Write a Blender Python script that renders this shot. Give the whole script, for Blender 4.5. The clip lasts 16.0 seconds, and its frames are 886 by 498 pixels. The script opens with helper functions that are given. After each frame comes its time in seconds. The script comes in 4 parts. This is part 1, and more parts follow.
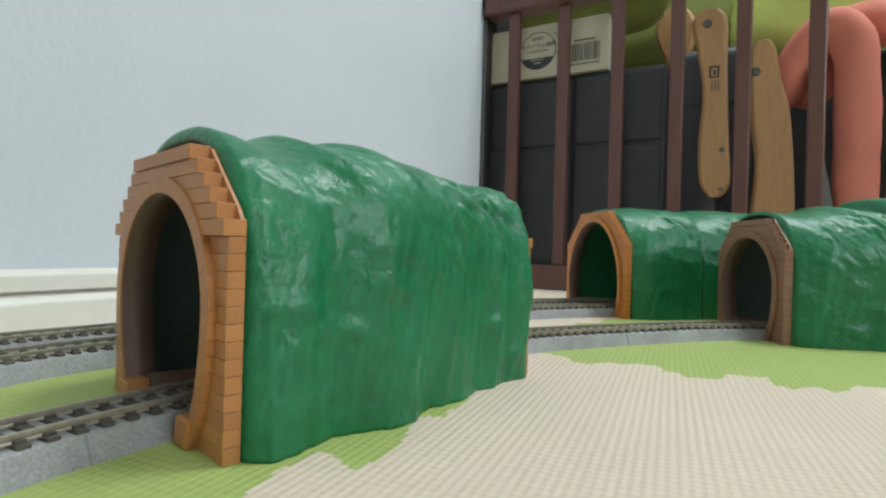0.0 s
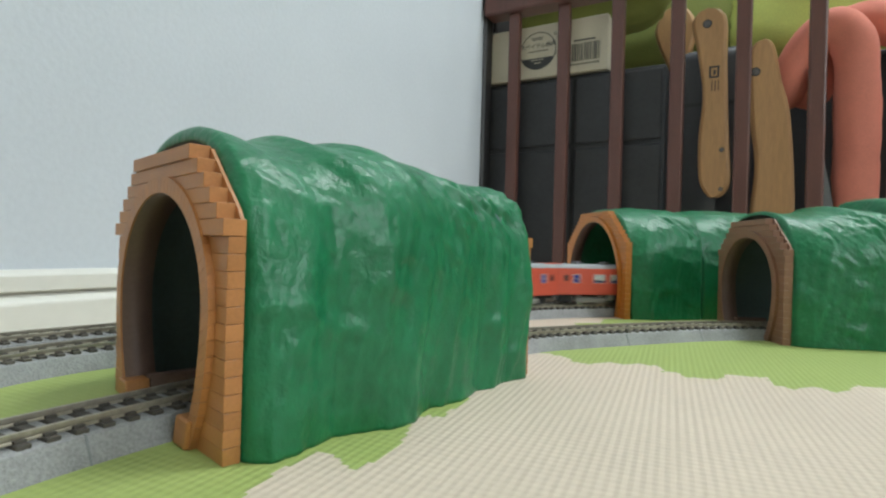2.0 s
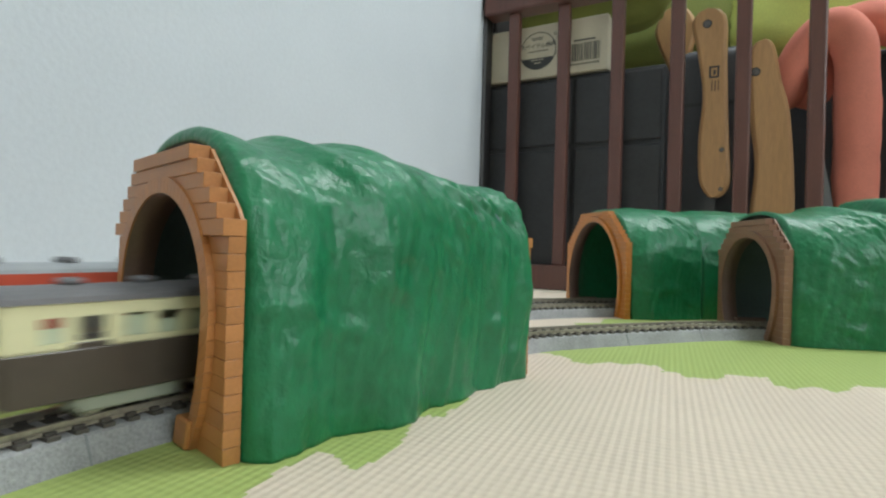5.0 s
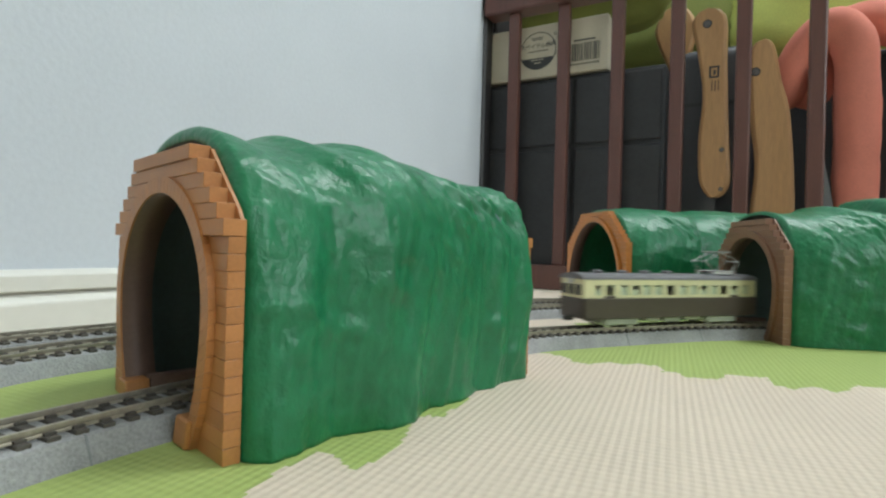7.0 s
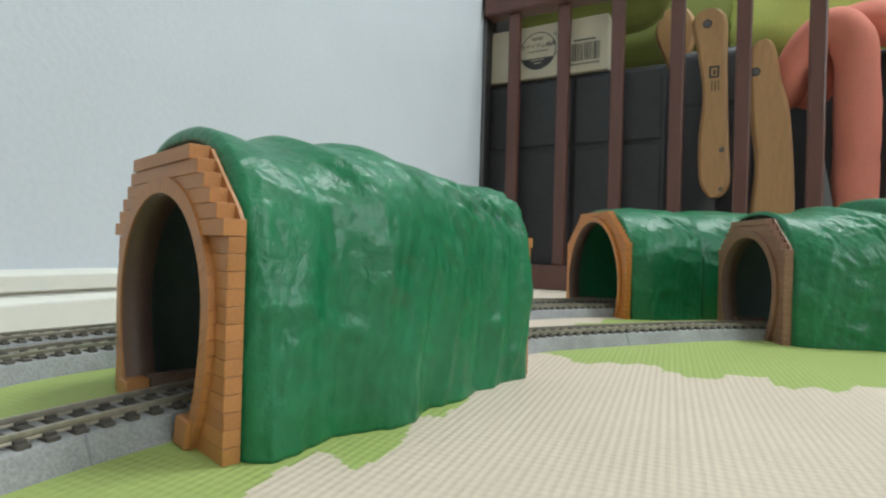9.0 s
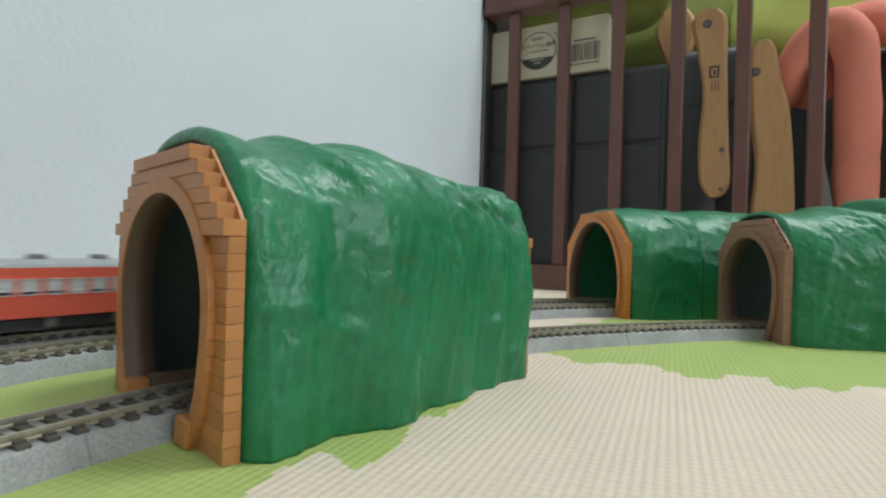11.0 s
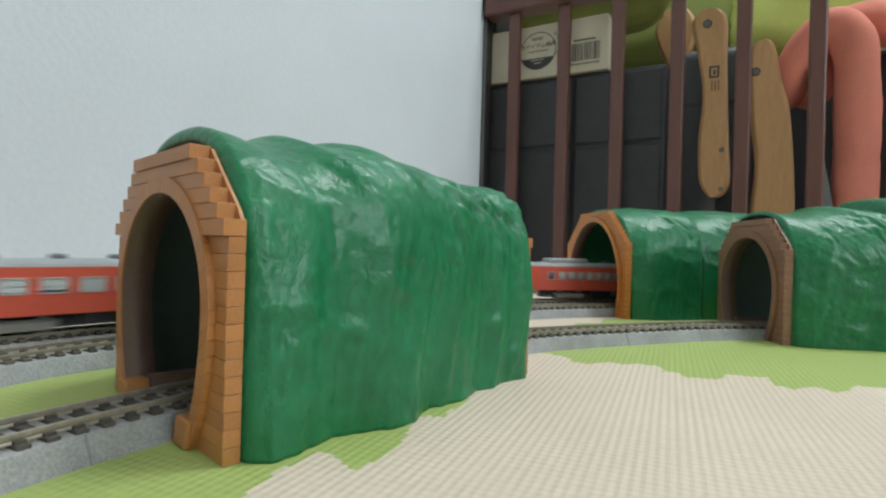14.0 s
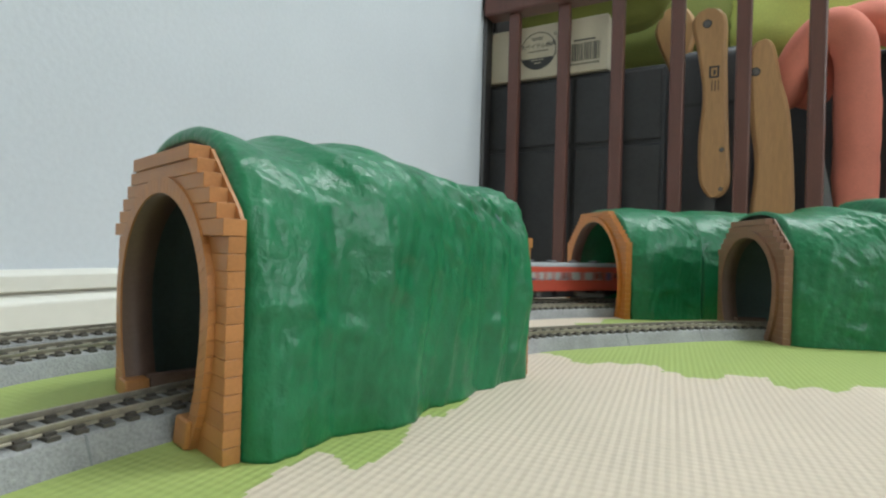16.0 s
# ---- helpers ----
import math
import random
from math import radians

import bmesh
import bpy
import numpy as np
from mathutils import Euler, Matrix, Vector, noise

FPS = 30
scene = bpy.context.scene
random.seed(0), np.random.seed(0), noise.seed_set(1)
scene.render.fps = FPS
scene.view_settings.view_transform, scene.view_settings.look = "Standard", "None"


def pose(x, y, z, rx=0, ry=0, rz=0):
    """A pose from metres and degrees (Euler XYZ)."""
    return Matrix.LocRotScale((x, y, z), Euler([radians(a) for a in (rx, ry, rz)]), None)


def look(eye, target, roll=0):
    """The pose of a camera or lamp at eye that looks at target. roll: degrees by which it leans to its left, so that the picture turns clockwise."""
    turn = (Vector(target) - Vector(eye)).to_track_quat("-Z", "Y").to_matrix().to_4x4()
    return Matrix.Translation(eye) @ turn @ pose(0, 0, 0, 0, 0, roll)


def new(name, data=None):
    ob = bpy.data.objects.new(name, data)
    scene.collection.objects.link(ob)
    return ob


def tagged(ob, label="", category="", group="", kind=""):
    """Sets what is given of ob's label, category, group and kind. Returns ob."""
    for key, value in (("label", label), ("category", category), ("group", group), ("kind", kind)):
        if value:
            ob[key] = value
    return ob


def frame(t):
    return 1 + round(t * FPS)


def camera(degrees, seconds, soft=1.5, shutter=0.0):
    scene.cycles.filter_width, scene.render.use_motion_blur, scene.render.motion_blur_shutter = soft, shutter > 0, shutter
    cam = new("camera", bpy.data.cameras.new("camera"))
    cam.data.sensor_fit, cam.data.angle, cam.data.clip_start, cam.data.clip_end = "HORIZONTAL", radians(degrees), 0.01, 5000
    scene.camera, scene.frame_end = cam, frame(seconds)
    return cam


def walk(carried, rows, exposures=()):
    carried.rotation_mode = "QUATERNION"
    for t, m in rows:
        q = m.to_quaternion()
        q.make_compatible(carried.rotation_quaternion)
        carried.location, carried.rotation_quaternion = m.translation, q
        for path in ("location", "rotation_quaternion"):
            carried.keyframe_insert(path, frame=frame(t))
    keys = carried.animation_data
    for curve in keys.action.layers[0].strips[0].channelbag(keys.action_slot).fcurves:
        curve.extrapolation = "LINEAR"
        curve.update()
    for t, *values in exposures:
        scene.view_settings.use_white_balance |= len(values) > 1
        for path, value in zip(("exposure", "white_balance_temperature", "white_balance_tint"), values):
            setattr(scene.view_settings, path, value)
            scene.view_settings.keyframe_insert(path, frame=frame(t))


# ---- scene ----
cam = camera(79.06, 16.0, soft=2.3, shutter=1.0)
EYE = (0.0, 0.0, 0.0386)
VIEW = look(EYE, (0.0, 1.0, 0.0386 + math.tan(radians(0.02))), 1.6)
walk(cam, [(0.0, VIEW), (16.0, VIEW)], exposures=[(0.0, 0.0), (16.0, 0.0)])

# ---- room frame: local x runs along the slatted frame, local y along the white wall ----
CORNER = (0.0593, 0.853)
ROOM = Matrix.Translation((CORNER[0], CORNER[1], 0)) @ Matrix.Rotation(radians(-29), 4, "Z")
FLOOR_Z = -0.02
# the white wall stands slightly out of square
WALL = ROOM @ Matrix.Translation((0, -0.63, 0)) @ Matrix.Rotation(radians(2.2), 4, "Z") @ Matrix.Translation((0, 0.63, 0))

# ---- light ----
world = bpy.data.worlds.new("world")
scene.world = world
world.use_nodes = True
bg = world.node_tree.nodes["Background"]
sky = world.node_tree.nodes.new("ShaderNodeTexSky")
sky.sky_type, sky.sun_disc = "NISHITA", False
sky.sun_elevation, sky.sun_rotation = radians(35), radians(120)
world.node_tree.links.new(sky.outputs[0], bg.inputs[0])
bg.inputs[1].default_value = 0.1


def area(name, size_x, size_y, watts, colour, m):
    lamp = bpy.data.lights.new(name, "AREA")
    lamp.shape, lamp.size, lamp.size_y, lamp.energy, lamp.color = "RECTANGLE", size_x, size_y, watts, colour
    ob = new(name, lamp)
    ob.matrix_world = m
    return ob


# daylight in the window opening of the wall behind the camera, and the round ceiling lamp
area("window_daylight", 1.5, 1.15, 35, (0.84, 0.97, 1.0), ROOM @ look((2.93, -1.5, 1.4), (0.0, -1.5, 0.9)))
area("ceiling_lamp_light", 0.6, 0.6, 29.5, (0.88, 0.98, 1.0), ROOM @ look((1.0, 0.05, 2.26), (1.0, 0.05, 0.0)))


# ---- materials ----
def rgb(c):
    return (*c, 1.0)


def material(name, colour, rough=0.5, metal=0.0, vary=0.12, fine=900.0, broad=60.0, bump=0.1, spread=0.0,
             coat=0.0, stretch=(1, 1, 1), wear=None, depth=0.0003):
    m = bpy.data.materials.new(name)
    m.use_nodes = True
    nt = m.node_tree
    N, L = nt.nodes, nt.links
    b = N["Principled BSDF"]
    b.inputs["Roughness"].default_value, b.inputs["Metallic"].default_value = rough, metal
    b.inputs["Coat Weight"].default_value = coat
    tc = N.new("ShaderNodeTexCoord")
    mp = N.new("ShaderNodeMapping")
    mp.inputs["Scale"].default_value = stretch
    L.new(tc.outputs["Object"], mp.inputs[0])
    n1, n2 = N.new("ShaderNodeTexNoise"), N.new("ShaderNodeTexNoise")
    for n, s in ((n1, fine), (n2, broad)):
        n.inputs["Scale"].default_value, n.inputs["Detail"].default_value = s, 4
        L.new(mp.outputs[0], n.inputs["Vector"])
    add = N.new("ShaderNodeMath")
    add.operation = "MULTIPLY_ADD"
    add.inputs[1].default_value = 0.5
    L.new(n1.outputs[0], add.inputs[0])
    half = N.new("ShaderNodeMath")
    half.operation = "MULTIPLY"
    half.inputs[1].default_value = 0.5
    L.new(n2.outputs[0], half.inputs[0])
    L.new(half.outputs[0], add.inputs[2])
    value = add.outputs[0]
    if spread:
        info = N.new("ShaderNodeObjectInfo")
        s = N.new("ShaderNodeMath")
        s.operation = "MULTIPLY_ADD"
        s.inputs[1].default_value, s.inputs[2].default_value = spread, -spread / 2
        L.new(info.outputs["Random"], s.inputs[0])
        plus = N.new("ShaderNodeMath")
        L.new(value, plus.inputs[0])
        L.new(s.outputs[0], plus.inputs[1])
        value = plus.outputs[0]
    ramp = N.new("ShaderNodeValToRGB")
    ramp.color_ramp.elements[0].position, ramp.color_ramp.elements[1].position = 0.3, 0.7
    ramp.color_ramp.elements[0].color = rgb([c * (1 - vary) for c in colour])
    ramp.color_ramp.elements[1].color = rgb([min(1, c * (1 + vary)) for c in (wear or colour)])
    L.new(value, ramp.inputs[0])
    L.new(ramp.outputs[0], b.inputs["Base Color"])
    rr = N.new("ShaderNodeMapRange")
    rr.inputs[3].default_value, rr.inputs[4].default_value = max(0.03, rough - 0.1), min(1, rough + 0.1)
    L.new(value, rr.inputs[0])
    L.new(rr.outputs[0], b.inputs["Roughness"])
    if bump:
        bp = N.new("ShaderNodeBump")
        bp.inputs["Strength"].default_value, bp.inputs["Distance"].default_value = bump, depth
        L.new(n1.outputs[0], bp.inputs["Height"])
        L.new(bp.outputs[0], b.inputs["Normal"])
    return m


def glow(name, colour, strength):
    m = material(name, colour, 0.3, vary=0.02, bump=0)
    b = m.node_tree.nodes["Principled BSDF"]
    b.inputs["Emission Color"].default_value = rgb(colour)
    b.inputs["Emission Strength"].default_value = strength
    return m


def glass(name, tint=(0.95, 0.97, 0.98)):
    m = bpy.data.materials.new(name)
    m.use_nodes = True
    N, L = m.node_tree.nodes, m.node_tree.links
    N.remove(N["Principled BSDF"])
    t, g, mix = N.new("ShaderNodeBsdfTransparent"), N.new("ShaderNodeBsdfGlossy"), N.new("ShaderNodeMixShader")
    mix.inputs[0].default_value = 0.06
    t.inputs[0].default_value, g.inputs["Roughness"].default_value = rgb(tint), 0.05
    L.new(t.outputs[0], mix.inputs[1])
    L.new(g.outputs[0], mix.inputs[2])
    L.new(mix.outputs[0], N["Material Output"].inputs[0])
    return m


def mat_foam(name, colour):
    """Soft foam with rows of small raised dots, 1.9 mm apart, along 67 degrees."""
    m = material(name, colour, 0.75, vary=0.07, fine=500, broad=25, bump=0)
    N, L = m.node_tree.nodes, m.node_tree.links
    tc, mp = N.new("ShaderNodeTexCoord"), N.new("ShaderNodeMapping")
    mp.vector_type = "TEXTURE"
    mp.inputs["Rotation"].default_value = (0, 0, radians(67))
    L.new(tc.outputs["Object"], mp.inputs[0])
    waves = []
    for axis, scale in (("Y", 1.0), ("X", 0.9)):
        w = N.new("ShaderNodeTexWave")
        w.wave_type, w.bands_direction, w.wave_profile = "BANDS", axis, "SIN"
        w.inputs["Scale"].default_value = scale * 0.314 / 0.0019
        L.new(mp.outputs[0], w.inputs["Vector"])
        waves.append(w)
    mul = N.new("ShaderNodeMath")
    mul.operation = "MULTIPLY_ADD"
    mul.inputs[1].default_value = 0.4
    L.new(waves[1].outputs["Fac"], mul.inputs[0])
    L.new(waves[0].outputs["Fac"], mul.inputs[2])
    bp = N.new("ShaderNodeBump")
    bp.inputs["Strength"].default_value, bp.inputs["Distance"].default_value = 0.34, 0.0004
    L.new(mul.outputs[0], bp.inputs["Height"])
    L.new(bp.outputs[0], N["Principled BSDF"].inputs["Normal"])
    return m


GREEN_PLASTIC = material("green_plastic", (0.010, 0.165, 0.066), 0.36, vary=0.26, fine=420, broad=70, bump=0.7, depth=0.0007, stretch=(1, 1, 0.8))
GREEN_PLASTIC.node_tree.nodes["Principled BSDF"].inputs["Specular IOR Level"].default_value = 0.5
# inner shells: tunnel shade, lifted by haze, put into the green
SHADED_GREEN = material("shaded_green_plastic", (0.09, 0.135, 0.135), 0.6, vary=0.2, bump=0.1)
ORANGE = material("orange_plastic", (0.52, 0.19, 0.035), 0.42, vary=0.12, fine=1500, broad=120, bump=0.15, spread=0.25)
BROWN_PORTAL = material("brown_plastic", (0.27, 0.135, 0.08), 0.45, vary=0.14, fine=1500, broad=120, bump=0.15, spread=0.2)
DULL_ORANGE = material("dull_orange_plastic", (0.45, 0.19, 0.06), 0.42, vary=0.14, fine=1500, broad=120, bump=0.15, spread=0.25)
# brown of the arch reveal, shade inside the opening put into the colour
LINING = material("shaded_brown_plastic", (0.15, 0.09, 0.07), 0.5, vary=0.15, fine=900, broad=120)
BALLAST = material("grey_ballast", (0.315, 0.315, 0.315), 0.85, vary=0.35, fine=1600, broad=90, bump=0.7, depth=0.0004)
JOINT = material("grey_joint", (0.21, 0.22, 0.225), 0.9, vary=0.2)
SLEEPER = material("dark_brown_sleeper", (0.085, 0.075, 0.062), 0.7, vary=0.3, fine=2000, broad=300, spread=0.3, bump=0.3)
RAIL = material("nickel_silver_rail", (0.40, 0.36, 0.29), 0.45, metal=0.5, vary=0.3, fine=700, broad=60, bump=0.05)
RED = material("vermilion_paint", (0.62, 0.10, 0.06), 0.4, vary=0.08, fine=500, broad=60, bump=0.03)
GREY_ROOF = material("grey_roof_paint", (0.33, 0.34, 0.35), 0.6, vary=0.12, fine=900, broad=80, bump=0.1)
PALE_UNDER = material("pale_grey_bogie_plastic", (0.26, 0.255, 0.235), 0.6, vary=0.2)
DARK_ROOF = material("dark_grey_roof_paint", (0.15, 0.145, 0.15), 0.6, vary=0.15, fine=900, broad=80, bump=0.1)
DARK_UNDER = material("black_underframe_plastic", (0.03, 0.03, 0.032), 0.55, vary=0.3, fine=900, broad=150)
WHITE_TRIM = material("white_interior_plastic", (0.86, 0.86, 0.84), 0.5, vary=0.04)
BLUE_SEAT = material("blue_seat_plastic", (0.02, 0.07, 0.45), 0.5, vary=0.15)
STEEL = material("bright_metal", (0.6, 0.6, 0.6), 0.3, metal=0.9, vary=0.1)
DULL_METAL = material("dull_grey_metal", (0.16, 0.15, 0.15), 0.45, metal=0.6, vary=0.2)
DULL_STEEL = material("dull_silver_metal", (0.42, 0.42, 0.41), 0.5, metal=0.5, vary=0.15)
SILVER = material("silver_window_frame", (0.74, 0.74, 0.76), 0.3, metal=0.15, vary=0.08)
CREAM = material("cream_paint", (0.74, 0.70, 0.44), 0.4, vary=0.06, fine=500, bump=0.03)
BROWN_PAINT = material("dark_brown_paint", (0.075, 0.058, 0.045), 0.4, vary=0.12, fine=500, bump=0.03)
PALE_GREEN = material("pale_green_plastic", (0.66, 0.7, 0.5), 0.6, vary=0.08)
GLASS = glass("clear_glass")
HEADLIGHT = glow("lit_headlight", (1.0, 0.93, 0.85), 9.0)
LAMP_GLOW = glow("ceiling_lamp_diffuser", (1.0, 0.96, 0.9), 2.5)
WALLPAPER = material("white_wallpaper", (0.61, 0.645, 0.69), 0.85, vary=0.05, fine=260, broad=9, bump=0.2, depth=0.0012)
BASEBOARD = material("cream_baseboard", (0.75, 0.73, 0.67), 0.45, vary=0.04, fine=120, broad=10, bump=0.03)
FLOORING = material("pale_floor", (0.66, 0.6, 0.48), 0.4, vary=0.1, fine=120, broad=12, stretch=(1, 8, 1), bump=0.05)
# invented tan for the unseen walls, set by how much light they bounce
BOUNCE_TAN = material("pale_tan_bounce", (0.48, 0.44, 0.37), 0.6, vary=0.2, fine=60, broad=8, stretch=(4, 4, 0.4))
CEILING = material("white_ceiling", (0.62, 0.62, 0.6), 0.9, vary=0.03, fine=200, broad=8)
DARK_WOOD = material("dark_red_brown_wood", (0.105, 0.04, 0.03), 0.42, vary=0.3, fine=220, broad=22, stretch=(6, 6, 0.6), bump=0.12, coat=0.15)
# near-black filler for the dark gap between wall and slats
GAP_DARK = material("near_black_gap_fill", (0.03, 0.027, 0.028), 0.5, vary=0.3, fine=220, broad=22, stretch=(6, 6, 0.6))
FOAM_BEIGE = mat_foam("beige_foam", (0.665, 0.552, 0.44))
FOAM_GREEN = mat_foam("green_foam", (0.35, 0.43, 0.125))


# ---- mesh helpers ----
def mesh_of(name, bm, mats, smooth=False):
    me = bpy.data.meshes.new(name)
    bmesh.ops.recalc_face_normals(bm, faces=bm.faces)
    bm.to_mesh(me)
    bm.free()
    for m in (mats if isinstance(mats, (list, tuple)) else [mats]):
        me.materials.append(m)
    if smooth:
        for p in me.polygons:
            p.use_smooth = True
    return me


def part(name, bm, mat, parent=None, label="", m=None, smooth=False):
    ob = new(name, mesh_of(name, bm, mat, smooth))
    ob.parent = parent
    if m is not None:
        ob.matrix_basis = m
    if label:
        tagged(ob, label)
    return ob


def again(name, data, parent, m, label=""):
    ob = new(name, data)
    ob.parent = parent
    ob.matrix_basis = m
    if label:
        tagged(ob, label)
    return ob


def box(bm, x0, x1, y0, y1, z0, z1, bevel=0.0, segments=1):
    r = bmesh.ops.create_cube(bm, size=1.0, matrix=Matrix.Translation(((x0 + x1) / 2, (y0 + y1) / 2, (z0 + z1) / 2))
                              @ Matrix.Diagonal((x1 - x0, y1 - y0, z1 - z0, 1)))
    if bevel:
        edges = list({e for v in r["verts"] for e in v.link_edges})
        bmesh.ops.bevel(bm, geom=edges, offset=bevel, segments=segments, affect="EDGES", profile=0.5)
    return bm


def boxed(*a, **k):
    return box(bmesh.new(), *a, **k)


def cyl(bm, r, h, m, segs=16, r2=None):
    bmesh.ops.create_cone(bm, cap_ends=True, segments=segs, radius1=r, radius2=r if r2 is None else r2, depth=h, matrix=m)
    return bm


def prism(bm, pts, y0, y1):
    """Solid from an outline in x, z, between two depths."""
    a = [bm.verts.new((x, y0, z)) for x, z in pts]
    b = [bm.verts.new((x, y1, z)) for x, z in pts]
    bm.faces.new(a)
    bm.faces.new(b[::-1])
    for i in range(len(pts)):
        j = (i + 1) % len(pts)
        bm.faces.new((a[i], a[j], b[j], b[i]))
    return bm


def soft_prism(bm, pts, y0, y1, bevel, segments=2):
    prism(bm, pts, y0, y1)
    bmesh.ops.bevel(bm, geom=list(bm.edges), offset=bevel, segments=segments, affect="EDGES", profile=0.5)
    return bm


def thing(name, label, category, m=None, group="", kind=""):
    ob = new(name)
    ob.empty_display_size = 0.01
    if m is not None:
        ob.matrix_world = m
    return tagged(ob, label, category, group, kind)


def sweep(bm, path, profile, closed=True):
    """Profile points (side, height) carried along a path of (point, normal-to-left)."""
    rows = [[bm.verts.new((p[0] + n[0] * s, p[1] + n[1] * s, z)) for s, z in profile] for p, n in path]
    k = len(rows)
    for i in range(k if closed else k - 1):
        a, b = rows[i], rows[(i + 1) % k]
        for j in range(len(profile)):
            q = (j + 1) % len(profile)
            bm.faces.new((a[j], a[q], b[q], b[j]))
    return bm


# ---- room ----
def structure(name, bm, mat, label, m=ROOM):
    ob = part(name, bm, mat)
    ob.matrix_world = m
    return tagged(ob, label, kind="structure")


structure("floor", boxed(-0.1, 3.0, -2.9, 0.75, FLOOR_Z - 0.05, FLOOR_Z), FLOORING, "pale cream hard floor beyond the foam mat")
structure("wall_west", boxed(-0.12, 0.0, -2.9, 0.75, FLOOR_Z, 2.3), WALLPAPER, "white textured wallpapered wall", WALL)
structure("wall_north", boxed(0.0, 2.95, 0.65, 0.77, FLOOR_Z, 2.3), WALLPAPER, "white wallpapered end wall behind the slats")
structure("wall_south", boxed(0.0, 2.95, -2.92, -2.8, FLOOR_Z, 2.3), BOUNCE_TAN, "unseen plain wall, tan to temper bounced light")
bm = bmesh.new()
for a in ((-2.8, -2.3, FLOOR_Z, 2.3), (-0.7, 0.65, FLOOR_Z, 2.3), (-2.3, -0.7, FLOOR_Z, 0.8), (-2.3, -0.7, 2.0, 2.3)):
    box(bm, 2.95, 3.07, *a)
structure("wall_east", bm, BOUNCE_TAN, "unseen wall with a window opening, tan to temper bounced light")
structure("ceiling", boxed(-0.1, 3.07, -2.9, 0.77, 2.3, 2.4), CEILING, "plain white ceiling")
bm = bmesh.new()
for z0, z1, slope, d in ((FLOOR_Z, 0.0060, 0.0048, 0.011), (0.0078, 0.0203, 0.0030, 0.009)):
    soft_prism(bm, [(0.0, z0), (d, z0), (d, z1 - slope), (d * 0.55, z1), (0.0, z1)], -2.8, 0.6, 0.0008)
box(bm, 0.0, 0.004, -2.8, 0.6, 0.0055, 0.0082)
structure("baseboard", bm, BASEBOARD, "cream two-step baseboard along the white wall", WALL)

win = thing("window_1", "white-framed window letting in daylight", "", ROOM, kind="structure")
bm = bmesh.new()
for y0, y1, z0, z1 in ((-2.3, -2.24, 0.8, 2.0), (-0.76, -0.7, 0.8, 2.0), (-2.24, -0.76, 0.8, 0.86), (-2.24, -0.76, 1.94, 2.0), (-1.53, -1.47, 0.86, 1.94)):
    box(bm, 2.985, 3.035, y0, y1, z0, z1, 0.004)
part("window_frame", bm, BASEBOARD, win)
for y0, y1 in ((-2.24, -1.53), (-1.47, -0.76)):
    pane = part("pane", boxed(3.005, 3.011, y0, y1, 0.86, 1.94), GLASS, win)
    pane.visible_shadow = False
lamp = thing("ceiling_lamp", "round white ceiling lamp, lit", "lamp", ROOM @ pose(1.0, 0.05, 2.3))
part("diffuser", cyl(bmesh.new(), 0.3, 0.03, pose(0, 0, -0.015), 48, 0.32), LAMP_GLOW, lamp)

# ---- foam play mat: beige ground with printed green grass ----
GREENS = [  # outlines of the grass patches (x, y)
    [(0.038, 0.2055), (0.0422, 0.2046), (0.0466, 0.1957), (0.0473, 0.1899), (0.0514, 0.1867), (0.0608, 0.1917), (0.0634, 0.1873), (0.0707, 0.1911), (0.0762, 0.1872),
     (0.0745, 0.1783), (0.0787, 0.1772), (0.0787, 0.1709), (0.0885, 0.1691), (0.0943, 0.1767), (0.1062, 0.1734), (0.1028, 0.1643), (0.1039, 0.1585),
     (0.1135, 0.1628), (0.1159, 0.1566), (0.1224, 0.1598), (0.1281, 0.1658), (0.1356, 0.1632), (0.25, 0.10), (0.30, 0.0), (0.42, 0.02), (0.40, 0.2), (0.25, 0.34),
     (0.185, 0.335), (0.131, 0.326), (0.0959, 0.317), (0.0885, 0.2985), (0.0729, 0.2954), (0.0732, 0.2784), (0.09, 0.245), (0.05, 0.22)],
    [(-0.10, 0.03), (-0.055, 0.055), (-0.0310, 0.078), (-0.0292, 0.0847), (-0.0270, 0.0906), (-0.0247, 0.0964), (-0.0224, 0.1006), (-0.0202, 0.1004), (-0.0174, 0.0956),
     (-0.0144, 0.0926), (-0.0119, 0.0955), (-0.0090, 0.1016), (-0.0062, 0.111), (-0.0058, 0.121), (-0.0024, 0.1245), (-0.0014, 0.1235), (0.0012, 0.1237), (0.0047, 0.1311),
     (0.0095, 0.1446), (-0.03, 0.16), (-0.04, 0.20), (-0.09, 0.185), (-0.15, 0.10), (-0.17, 0.0), (-0.13, 0.0)],
]


def inside(x, y, poly):
    hit = False
    for (x0, y0), (x1, y1) in zip(poly, poly[1:] + poly[:1]):
        if (y0 > y) != (y1 > y) and x < (x1 - x0) * (y - y0) / (y1 - y0) + x0:
            hit = not hit
    return hit


MAT_WEST = 0.122


